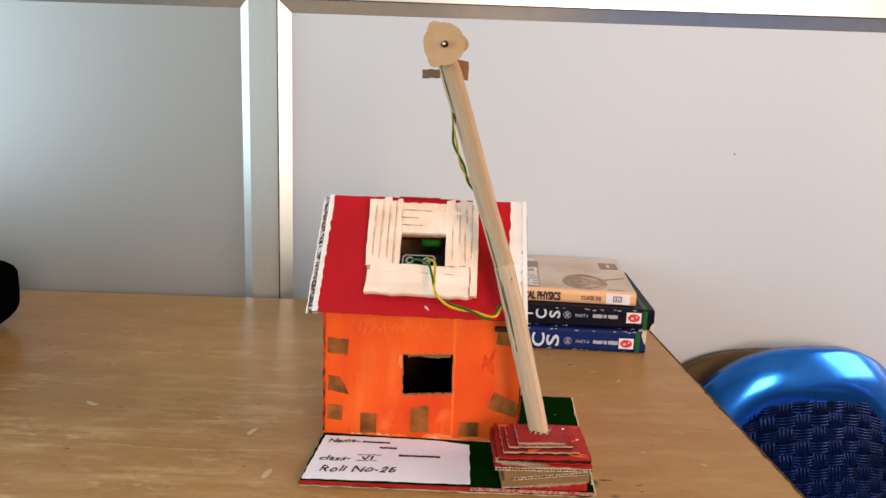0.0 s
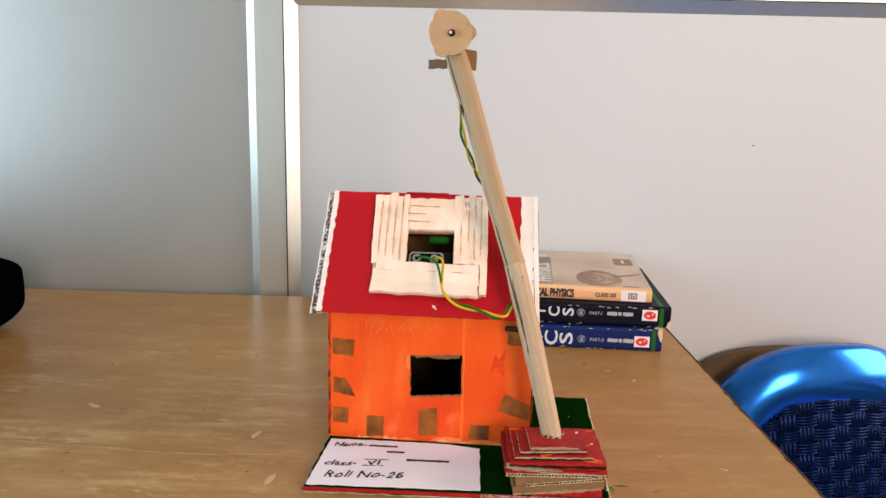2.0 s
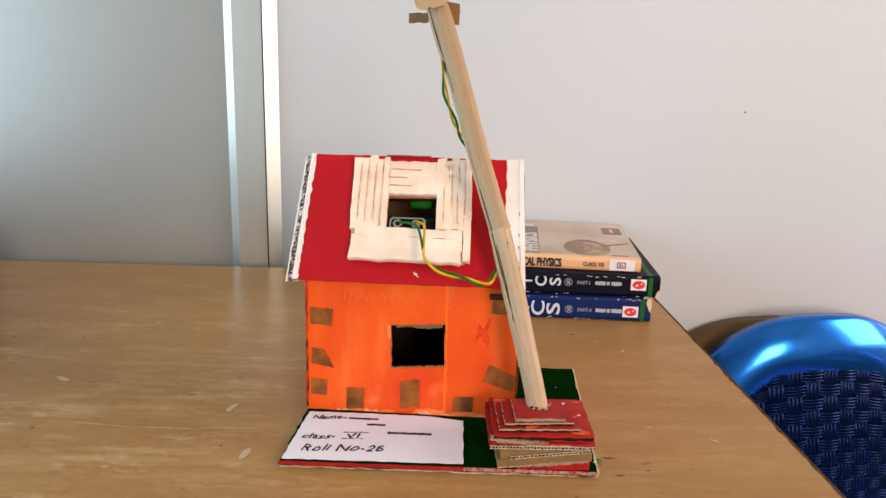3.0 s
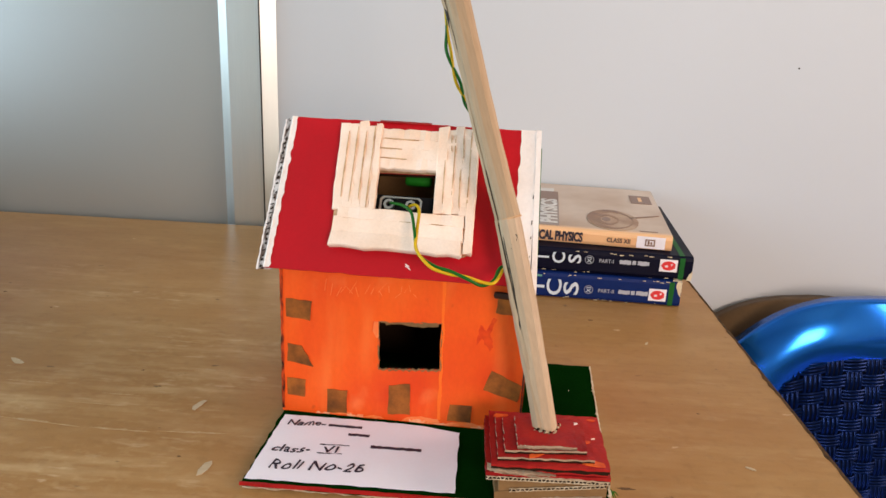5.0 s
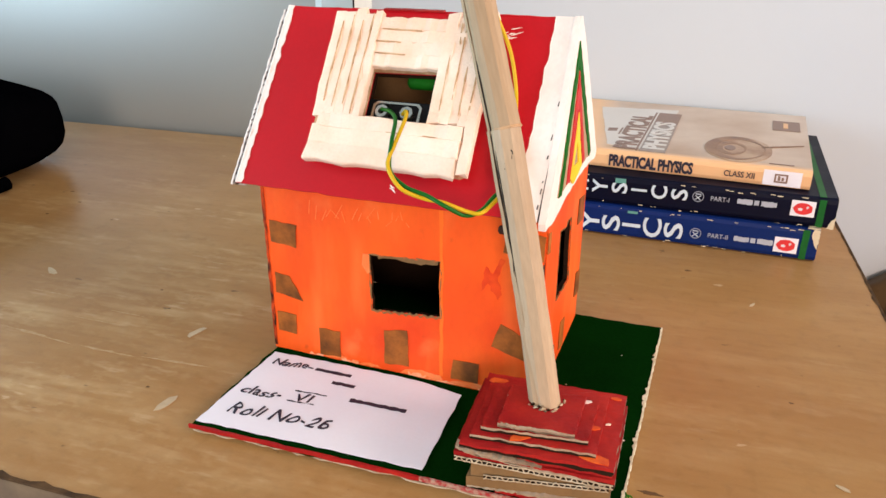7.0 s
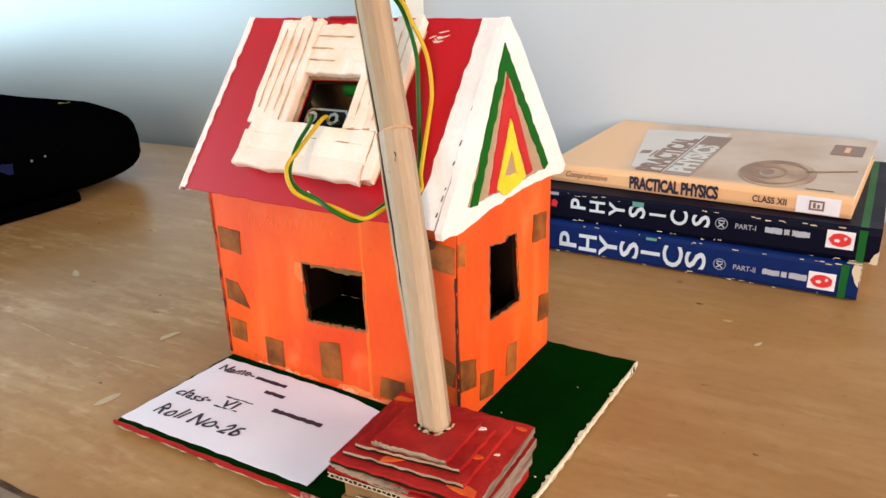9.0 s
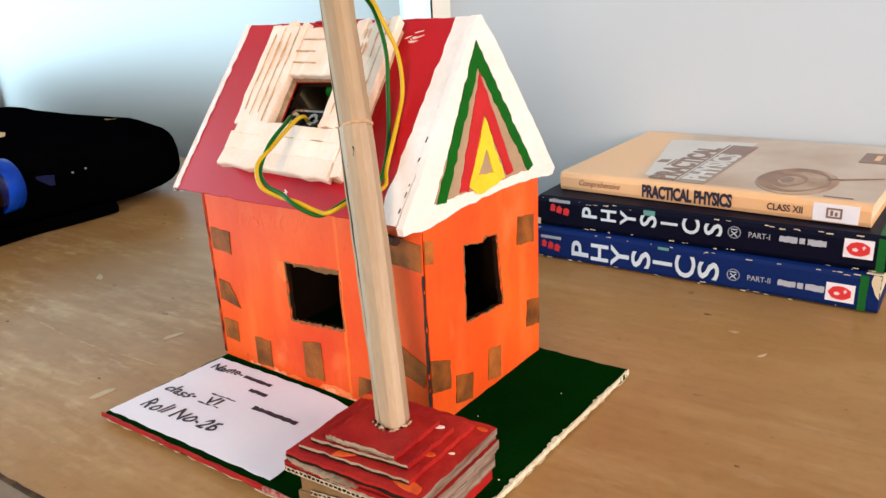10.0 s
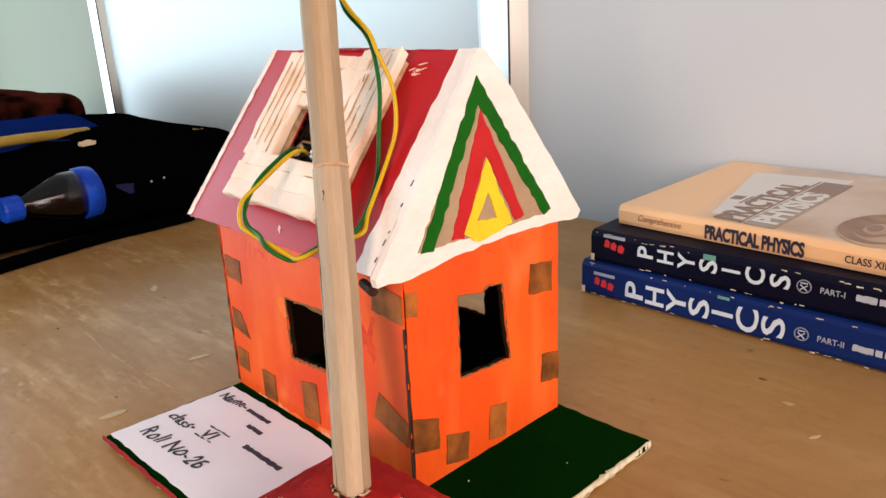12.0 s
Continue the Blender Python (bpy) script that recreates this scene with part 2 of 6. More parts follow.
M_INK = material("blue_black_ink", (0.016, 0.014, 0.035), rough=0.6)
M_WIRE_G = material("green_wire", (0.001, 0.115, 0.012), rough=0.4, gloss=0.15)
M_WIRE_Y = material("yellow_wire", (0.66, 0.40, 0.012), rough=0.4, gloss=0.2)
M_BLACK = material("black_plastic", (0.006, 0.006, 0.008), rough=0.5, gloss=0.12)
M_STEEL = material("bright_steel", (0.62, 0.61, 0.58), rough=0.28, metal=1.0)
M_NAVY = material("navy_cover", (0.002, 0.003, 0.016), (0.0015, 0.0025, 0.011), rough=0.45, scale=30, fine=400, grain=0.15, gloss=0.10)
M_BLUE = material("blue_cover", (0.003, 0.021, 0.125), (0.003, 0.015, 0.095), rough=0.4, scale=30, fine=400, grain=0.15, gloss=0.12)
M_LETTER = material("pale_lettering", (0.62, 0.71, 0.78), (0.48, 0.60, 0.70), rough=0.45, scale=90)
M_TEAL = material("teal_paper", (0.05, 0.26, 0.24), (0.12, 0.34, 0.28), rough=0.6, scale=200)
M_SILVER = material("silver_lettering", (0.26, 0.29, 0.36), rough=0.45)
M_LOGO_RED = material("logo_red", (0.75, 0.03, 0.035), rough=0.45)
M_BOOK_GREEN = material("green_band", (0.003, 0.12, 0.022), (0.002, 0.085, 0.016), rough=0.45, gloss=0.15)
M_PAGES = material("book_pages", (0.72, 0.63, 0.46), (0.60, 0.50, 0.34), rough=0.9, scale=8, stretch=(1, 1, 160), fine=900, grain=0.12)
M_PEACH = material("peach_cover", (0.82, 0.475, 0.245), (0.76, 0.43, 0.215), rough=0.4, scale=12, fine=400, grain=0.03)


def cover_material():
    """A printed cover: plain peach at its spine end, running over into a beige and brown picture."""
    mt = material("peach_and_beige_cover", (0.62, 0.485, 0.385), (0.43, 0.275, 0.185), rough=0.33, scale=13, sharp=0.20, fine=300, grain=0.04, bump=0.05)
    nt = mt.node_tree
    n, link = nt.nodes, nt.links.new
    bs = n["Principled BSDF"]
    picture = bs.inputs["Base Color"].links[0].from_socket
    tc, sep, skew = n.new("ShaderNodeTexCoord"), n.new("ShaderNodeSeparateXYZ"), n.new("ShaderNodeMath")
    link(tc.outputs["Object"], sep.inputs[0])
    skew.operation = 'MULTIPLY_ADD'
    skew.inputs[1].default_value = 0.16
    link(sep.outputs["Y"], skew.inputs[0])
    link(sep.outputs["X"], skew.inputs[2])
    across, depth, high = n.new("ShaderNodeMapRange"), n.new("ShaderNodeMapRange"), n.new("ShaderNodeMapRange")
    across.inputs["From Min"].default_value, across.inputs["From Max"].default_value = 0.056, 0.078
    depth.inputs["From Min"].default_value, depth.inputs["From Max"].default_value = 0.004, 0.012
    high.inputs["From Min"].default_value, high.inputs["From Max"].default_value = 0.0148, 0.0153
    link(skew.outputs[0], across.inputs["Value"])
    link(sep.outputs["Y"], depth.inputs["Value"])
    link(sep.outputs["Z"], high.inputs["Value"])
    both, all_three, mx = n.new("ShaderNodeMath"), n.new("ShaderNodeMath"), n.new("ShaderNodeMix")
    both.operation = all_three.operation = 'MULTIPLY'
    link(across.outputs[0], both.inputs[0])
    link(depth.outputs[0], both.inputs[1])
    link(both.outputs[0], all_three.inputs[0])
    link(high.outputs[0], all_three.inputs[1])
    mx.data_type = 'RGBA'
    link(all_three.outputs[0], mx.inputs["Factor"])
    mx.inputs["A"].default_value = (0.82, 0.475, 0.245, 1)
    link(picture, mx.inputs["B"])
    link(mx.outputs["Result"], bs.inputs["Base Color"])
    return mt


M_COVER = cover_material()
M_PRINT = material("silver_print", (0.42, 0.46, 0.54), rough=0.45)
M_FADE = material("pale_cover_field", (0.66, 0.62, 0.58), (0.58, 0.54, 0.50), rough=0.33, scale=18, sharp=0.3, fine=300, grain=0.03)
M_TITLE_BROWN = material("title_brown", (0.20, 0.115, 0.085), (0.26, 0.15, 0.11), rough=0.4)
M_TITLE_GREY = material("title_grey_brown", (0.27, 0.21, 0.18), (0.34, 0.27, 0.23), rough=0.4)
M_COIL_PALE = material("coil_tan", (0.50, 0.33, 0.21), (0.30, 0.155, 0.085), rough=0.35, scale=45, sharp=0.2, fine=300)
M_COIL = material("coil_brown", (0.16, 0.070, 0.036), (0.36, 0.20, 0.115), rough=0.4, scale=60, sharp=0.2)
M_CHAIR = material("blue_plastic", (0.0001, 0.170, 0.68), (0.0001, 0.145, 0.60), rough=0.20, metal=0.85, scale=12, fine=300, grain=0.03, bump=0.0, gloss=0.3, vary=0.03, coat=0.14)
# The shell's blue darkened for shade: deep on the weave, near black behind it.
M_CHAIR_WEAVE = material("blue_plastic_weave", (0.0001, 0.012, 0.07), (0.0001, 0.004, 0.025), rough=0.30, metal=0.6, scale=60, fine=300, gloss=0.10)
M_CHAIR_SHADED = material("shaded_blue_plastic", (0.0005, 0.003, 0.014), rough=0.5, scale=60, gloss=0.1)
M_CHAIR_BROWN = material("brown_plastic", (0.12, 0.07, 0.03), (0.10, 0.055, 0.025), rough=0.4, scale=12, gloss=0.2)
M_BAG = material("black_fabric", (0.0012, 0.0012, 0.0017), (0.0008, 0.0008, 0.0012), rough=0.95, scale=20, fine=900, grain=0.3, bump=0.4, gloss=0.0)
M_BAG_BLUE = material("blue_fabric", (0.002, 0.016, 0.105), (0.002, 0.010, 0.07), rough=0.95, scale=20, fine=900, grain=0.3, bump=0.4, gloss=0.0)
M_BAG_YELLOW = material("mustard_cord", (0.42, 0.25, 0.03), rough=0.7)
M_BAG_CORD = material("olive_cord", (0.16, 0.13, 0.03), rough=0.8)
M_BAG_BROWN = material("dark_red_cloth", (0.002, 0.0015, 0.0015), (0.055, 0.011, 0.007), rough=0.95, scale=9, sharp=0.06, gloss=0.0)
M_CAP = material("blue_bottle_cap", (0.0005, 0.075, 0.60), (0.0005, 0.030, 0.30), rough=0.3, scale=40, sharp=0.2, gloss=0.15)
M_CAP_DARK = material("dark_blue_badge", (0.0006, 0.005, 0.05), rough=0.4, gloss=0.2)
M_SCRATCH = material("rubbed_varnish", (0.52, 0.37, 0.215), (0.40, 0.24, 0.11), rough=0.6, scale=260, sharp=0.2, gloss=0.1)
M_FLAKE = material("dull_pale_flake", (0.56, 0.44, 0.29), (0.44, 0.33, 0.20), rough=0.8, scale=150)


def clear_plastic():
    mt = bpy.data.materials.new("clear_plastic")
    mt.use_nodes = True
    bs = mt.node_tree.nodes["Principled BSDF"]
    bs.inputs["Base Color"].default_value = (0.03, 0.09, 0.42, 1)
    bs.inputs["Transmission Weight"].default_value = 1.0
    bs.inputs["Roughness"].default_value, bs.inputs["IOR"].default_value = 0.08, 1.45
    return mt


M_CLEAR = clear_plastic()


# ---- building helpers ----
def smooth_turns(pts, per=8):
    """A smooth line through the points."""
    p = [Vector(q) for q in pts]
    p = [2 * p[0] - p[1]] + p + [2 * p[-1] - p[-2]]
    out = []
    for i in range(1, len(p) - 2):
        a, b, c, d = p[i - 1:i + 3]
        for k in range(per):
            s = k / per
            out.append(0.5 * (2 * b + (c - a) * s + (2 * a - 5 * b + 4 * c - d) * s * s + (3 * b - a - 3 * c + d) * s ** 3))
    return out + [p[-2]]


def tube(pts, r, sides=8):
    """A round tube; r is a radius or one for each point."""
    pts = [Vector(p) for p in pts]
    rs = r if isinstance(r, list) else [r] * len(pts)
    vs, fs = [], []
    side = None
    for i, p in enumerate(pts):
        d = (pts[min(i + 1, len(pts) - 1)] - pts[max(i - 1, 0)]).normalized()
        if side is None:
            side = d.cross((0, 0, 1) if abs(d.z) < 0.9 else (1, 0, 0)).normalized()
        side = (side - d * side.dot(d)).normalized()
        up = d.cross(side)
        for k in range(sides):
            a = 2 * math.pi * k / sides
            vs.append(p + rs[i] * (math.cos(a) * side + math.sin(a) * up))
    for i in range(len(pts) - 1):
        for k in range(sides):
            j = (k + 1) % sides
            fs.append((i * sides + k, i * sides + j, (i + 1) * sides + j, (i + 1) * sides + k))
    fs += [tuple(range(sides))[::-1], tuple((len(pts) - 1) * sides + k for k in range(sides))]
    return vs, fs


def ragged(pts, step, amp):
    """The outline with its edges cut into steps and made uneven."""
    out = []
    for i, a in enumerate(pts):
        b = pts[(i + 1) % len(pts)]
        n = max(1, round(math.dist(a, b) / step))
        for k in range(n):
            j = 0 if k == 0 else amp
            out.append((a[0] + (b[0] - a[0]) * k / n + random.uniform(-j, j), a[1] + (b[1] - a[1]) * k / n + random.uniform(-j, j)))
    return out


def plate(outer, holes=(), thick=0.003, m=Matrix(), warp=None):
    """A flat piece with an outline and holes; its front lies in the plane of m and it goes back by its thickness. warp: height by place."""
    loops = [[Vector((*p, 0)) for p in loop] for loop in (outer, *holes)]
    tris = mathutils.geometry.tessellate_polygon(loops)
    flat = [p for loop in loops for p in loop]
    w = warp or (lambda a, b: 0.0)
    n = len(flat)
    vs = [m @ Vector((p.x, p.y, w(p.x, p.y))) for p in flat] + [m @ Vector((p.x, p.y, w(p.x, p.y) - thick)) for p in flat]
    fs = [tuple(t) for t in tris] + [tuple(i + n for i in t[::-1]) for t in tris]
    at = 0
    for loop in loops:
        k = len(loop)
        fs += [(at + i, at + (i + 1) % k, at + (i + 1) % k + n, at + i + n) for i in range(k)]
        at += k
    return vs, fs


def box(x0, x1, y0, y1, z0, z1, bevel=0.0):
    bm = bmesh.new()
    bmesh.ops.create_cube(bm, size=1, matrix=Matrix.LocRotScale(((x0 + x1) / 2, (y0 + y1) / 2, (z0 + z1) / 2), None, (x1 - x0, y1 - y0, z1 - z0)))
    if bevel:
        bmesh.ops.bevel(bm, geom=bm.edges[:], offset=bevel, segments=2, affect='EDGES', profile=0.5)
    bm.verts.index_update()
    out = [v.co.copy() for v in bm.verts], [tuple(v.index for v in f.verts) for f in bm.faces]
    bm.free()
    return out


def moved(geo, m):
    return [m @ Vector(v) for v in geo[0]], geo[1]


def part(name, geos, mats, parent=None, label="", m=None, soft=False, fix=True):
    """One mesh object out of one or more pieces of geometry, each with its material."""
    if not isinstance(geos, list):
        geos = [geos]
    mats = mats if isinstance(mats, list) else [mats]
    vs, fs, idx = [], [], []
    for k, (v, f) in enumerate(geos):
        at = len(vs)
        vs += [tuple(p) for p in v]
        fs += [tuple(i + at for i in q) for q in f]
        idx += [min(k, len(mats) - 1)] * len(f)
    me = bpy.data.meshes.new(name)
    me.from_pydata(vs, [], fs)
    for mt in mats:
        me.materials.append(mt)
    for poly, i in zip(me.polygons, idx):
        poly.material_index, poly.use_smooth = i, soft
    if fix:
        bm = bmesh.new()
        bm.from_mesh(me)
        bmesh.ops.recalc_face_normals(bm, faces=bm.faces[:])
        bm.to_mesh(me)
        bm.free()
    me.update()
    ob = new(name, me)
    if parent:
        ob.parent = parent
    if m is not None:
        ob.matrix_basis = m
    if label:
        tagged(ob, label)
    return ob


def thing(name, m, label, category, group="", kind=""):
    ob = new(name)
    ob.empty_display_size = 0.02
    ob.matrix_basis = m
    return tagged(ob, label, category, group, kind)


def writing(name, text, size, mat, parent, m, spacing=1.0, shear=0.0, bold=0.0, wide=1.0, align='LEFT'):
    """Letters of the built-in font as a thin mesh, in the plane of m."""
    cu = bpy.data.curves.new(name, 'FONT')
    cu.body, cu.size, cu.space_character, cu.shear, cu.offset = text, size, spacing, shear, bold
    cu.extrude, cu.resolution_u, cu.align_x = 0.00012, 3, align
    tmp = new(name, cu)
    dg = bpy.context.evaluated_depsgraph_get()
    me = bpy.data.meshes.new_from_object(tmp.evaluated_get(dg))
    bpy.data.objects.remove(tmp)
    me.materials.clear()
    me.materials.append(mat)
    me.transform(Matrix.Diagonal((wide, 1, 1, 1)))
    ob = new(name, me)
    ob.parent = parent
    ob.matrix_basis = m
    return ob


def frame_of(o, a, b):
    """The plane through o with the directions a and b, as a matrix."""
    a, b = Vector(a).normalized(), Vector(b).normalized()
    n = a.cross(b)
    m = Matrix((a, b, n)).transposed().to_4x4()
    m.translation = o
    return m


def rect(a0, a1, b0, b1):
    return [(a0, b0), (a1, b0), (a1, b1), (a0, b1)]


# ---- the room ----
WALL_Y, FLOOR_Z, CEIL_Z, RAIL_Z = 1.006, -0.75, 2.05, 0.4055
XL, XR, YB = -2.3, 2.2, -2.6
tagged(part("floor", box(XL - 0.2, XR + 0.2, YB - 0.2, WALL_Y + 0.2, FLOOR_Z - 0.1, FLOOR_Z), M_FLOOR), "grey cement floor under the desk", "floor", kind="structure")
tagged(part("ceiling", box(XL - 0.2, XR + 0.2, YB - 0.2, WALL_Y + 0.2, CEIL_Z, CEIL_Z + 0.1), M_PLASTER), "plain off-white painted ceiling", "ceiling", kind="structure")
wall_north = tagged(part("wall_north", box(XL - 0.15, XR + 0.15, WALL_Y, WALL_Y + 0.12, FLOOR_Z, CEIL_Z), M_WALL), "pale grey laminate partition wall behind the desk", "wall", kind="structure")


def holed_wall(name, m, length, hole):
    a0, a1, b0, b1 = hole
    ob = part(name, plate(rect(0, length, FLOOR_Z, CEIL_Z), [rect(a0, a1, b0, b1)], 0.15, m), M_PLASTER)
    return tagged(ob, "plain cream painted wall with a window opening", "wall", kind="structure")


M_WEST = frame_of((XL, YB, 0), (0, 1, 0), (0, 0, 1))
M_SOUTH = frame_of((XR, YB, 0), (-1, 0, 0), (0, 0, 1))
M_EAST = frame_of((XR, WALL_Y, 0), (0, -1, 0), (0, 0, 1))
holed_wall("wall_west", M_WEST, WALL_Y - YB, (0.84, 3.45, -0.70, 1.4))
# unseen east wall, its opening added for the right-hand fill lamp
holed_wall("wall_east", M_EAST, WALL_Y - YB, (0.15, 1.25, 0.05, 1.45))


def window(name, m, hole):
    a0, a1, b0, b1 = hole
    w = tagged(part(name, plate(rect(a0, a1, b0, b1), [rect(a0 + 0.05, a1 - 0.05, b0 + 0.05, b1 - 0.05)], 0.05, m @ Matrix.Translation((0, 0, -0.09))), M_WINFRAME),
               "open grey painted window in the wall", "window", kind="structure")
    part("mullion", moved(box((a0 + a1) / 2 - 0.02, (a0 + a1) / 2 + 0.02, b0 + 0.05, b1 - 0.05, -0.13, -0.1), m), M_WINFRAME, w)
    return w


window("window_1", M_WEST, (0.84, 3.45, -0.70, 1.4))
# window added around the fill lamp, out of view
window("window_2", M_EAST, (0.15, 1.25, 0.05, 1.45))


holed_wall("wall_south", M_SOUTH, XR - XL, (0.55, 1.55, 0.20, 1.30))
window("window_3", M_SOUTH, (0.55, 1.55, 0.20, 1.30))

tagged(part("wall_panel_1", box(-1.262, -0.2750, WALL_Y - 0.003, WALL_Y + 0.001, FLOOR_Z, RAIL_Z - 0.005), M_PANEL), "glossy grey-green laminate panel of the partition", "wall", kind="structure")
tagged(part("wall_panel_2", box(XL, -1.272, WALL_Y - 0.003, WALL_Y + 0.001, FLOOR_Z, RAIL_Z - 0.005), M_OLIVE), "dull olive laminate panel of the partition", "wall", kind="structure")

# aluminium frame of the partition: posts and a rail with sloped shoulders
def profile_bar(name, x0, x1, z0, z1, upright, label):
    """A bar with a raised flat face and sloped sides, standing off the wall."""
    y0, y1, s = WALL_Y - 0.0128, WALL_Y, 0.0165
    vs = []
    if upright:
        for z in (z0, z1):
            vs += [(x0 - s, y1, z), (x0, y0, z), (x1, y0, z), (x1 + s, y1, z)]
    else:
        for x in (x0, x1):
            vs += [(x, y1, z0 - s), (x, y0, z0), (x, y0, z1), (x, y1, z1 + s)]
    fs = [(0, 1, 5, 4), (1, 2, 6, 5), (2, 3, 7, 6), (3, 0, 4, 7), (3, 2, 1, 0), (4, 5, 6, 7)]
    ob = part(name, (vs, fs), M_FRAME)
    return tagged(ob, label, "trim", kind="structure")


profile_bar("post_trim_1", -0.2685, -0.2300, FLOOR_Z, RAIL_Z, True, "brushed aluminium partition post behind the desk")
profile_bar("post_trim_2", -1.287, -1.2485, FLOOR_Z, RAIL_Z, True, "brushed aluminium partition post behind the desk")
profile_bar("post_trim_3", 0.80, 0.845, FLOOR_Z, RAIL_Z, True, "brushed aluminium partition post behind the desk")
profile_bar("rail_trim", XL, XR, RAIL_Z + 0.001, RAIL_Z + 0.06, False, "pale aluminium partition rail above the panels")

for k, px in enumerate((-0.2300, -1.2485)):
    tagged(part("joint_trim_%d" % (k + 1), box(px - 0.0006, px + 0.0008, WALL_Y - 0.0140, WALL_Y - 0.0098, FLOOR_Z, RAIL_Z), M_DARK), "dark joint along a partition post", "trim", kind="structure")
tagged(part("joint_trim_3", box(XL, XR, WALL_Y - 0.0140, WALL_Y - 0.0098, RAIL_Z + 0.0004, RAIL_Z + 0.0016), M_DARK), "dark joint along the partition rail", "trim", kind="structure")
for sx, sz in ((0.400, 0.222), (-0.607, 0.209)):
    part("wall_mark", plate([(0.0012 * math.cos(q), 0.0012 * math.sin(q)) for q in (0, 1, 2, 3, 4, 5)], (), 0.0006, frame_of((sx, WALL_Y - 0.0004, sz), (1, 0, 0), (0, 0, 1))), M_DARK, wall_north, "small dark mark")

# ---- the desk ----
DX0, DX1, DY0, DY1 = -1.54, 0.2672, 0.413, 0.984
desk = thing("desk", pose(0, 0, 0), "long light brown laminate desk with worn dark edges", "desk")
part("desktop", plate(ragged(rect(DX0, DX1, DY0, DY1), 0.012, 0.0006), (), 0.022), [M_DESK], desk, "scratched light brown laminate top")
part("edge_band", moved(box(DX1 - 0.0008, DX1 + 0.0012, DY0, DY1, -0.022, -0.0012), Matrix()), M_DESK_EDGE, desk, "chipped dark edge band")
part("edge_band", box(DX0, DX1, DY0 - 0.0012, DY0 + 0.0008, -0.022, -0.0012), M_DESK_EDGE, desk, "chipped dark edge band")
part("side_panel", box(DX1 - 0.05, DX1 - 0.03, DY0 + 0.04, DY1 - 0.02, FLOOR_Z, -0.022), M_DESK_EDGE, desk)
part("side_panel", box(DX0 + 0.03, DX0 + 0.05, DY0 + 0.04, DY1 - 0.02, FLOOR_Z, -0.022), M_DESK_EDGE, desk)
part("modesty_panel", box(DX0 + 0.05, DX1 - 0.05, DY1 - 0.08, DY1 - 0.062, FLOOR_Z + 0.2, -0.022), M_DESK_EDGE, desk)

# chipped dark rim along the desk's edges
rnd = random.Random(8)
rim_side = [(DX1 + 0.0013, DY0 + (DY1 - DY0) * k / 90) for k in range(91)] + [(DX1 - rnd.uniform(0.0002, 0.0012) - (0.0014 if rnd.random() < 0.08 else 0), DY0 + (DY1 - DY0) * k / 90) for k in range(90, -1, -1)]
part("worn_rim", plate(rim_side, (), 0.0012, pose(0, 0, 0.0003)), M_RIM, desk, "chipped dark rim")
rim_front = [(-0.60 + 0.86 * k / 140, DY0 - 0.0013) for k in range(141)] + [(-0.60 + 0.86 * k / 140, DY0 + rnd.uniform(0.0002, 0.0014) + (0.0018 if rnd.random() < 0.08 else 0)) for k in range(140, -1, -1)]
part("worn_rim", plate(rim_front, (), 0.0012, pose(0, 0, 0.0003)), M_RIM, desk, "chipped dark rim")
# small dark stains in the varnish
for sx, sy, sw, sh in ((0.1265, 0.491, 0.0065, 0.0016), (0.1290, 0.468, 0.0045, 0.0013), (0.1500, 0.4755, 0.0025, 0.0008), (0.143, 0.745, 0.0030, 0.0016), (-0.4050, 0.6960, 0.0026, 0.0013), (-0.4000, 0.7300, 0.0026, 0.0013), (-0.4290, 0.7530, 0.0026, 0.0013), (-0.1900, 0.5760, 0.0014, 0.0010), (-0.2120, 0.5980, 0.0014, 0.0010), (-0.2860, 0.5130, 0.0026, 0.0013), (-0.1440, 0.4940, 0.0014, 0.0010), (-0.3400, 0.7010, 0.0014, 0.0010), (0.196, 0.585, 0.0016, 0.0009)):
    pts = [(sw * rnd.uniform(0.5, 1) * math.cos(a), sh * rnd.uniform(0.5, 1) * math.sin(a)) for a in [q * 0.524 for q in range(12)]]
    part("stain", plate(pts, (), 0.0002, pose(sx, sy, 0.00008, 0, 0, rnd.uniform(-8, 8))), M_STAIN, desk, "small dark stain")

# small flakes of paint and scratches on the desk
rnd = random.Random(4)
for fx, fy, fs_, rz in ((-0.124, 0.483, 0.011, 12), (-0.1535, 0.5535, 0.010, 15), (0.185, 0.70, 0.004, 30), (0.21, 0.52, 0.005, -60), (-0.3085, 0.5995, 0.010, -58)):
    pts = [(fs_ * rnd.uniform(0.5, 1) * math.cos(a) * 0.32, fs_ * rnd.uniform(0.6, 1) * math.sin(a)) for a in (0, 0.9, 1.7, 2.6, 3.5, 4.4, 5.4)]
    tagged(part("paint_flake", plate(pts, (), 0.0004, pose(fx, fy, 0.0005, 0, 0, -rz)), M_FLAKE), "small dull pale paint flake lying on the desk", "flake", group="flakes on the desk")
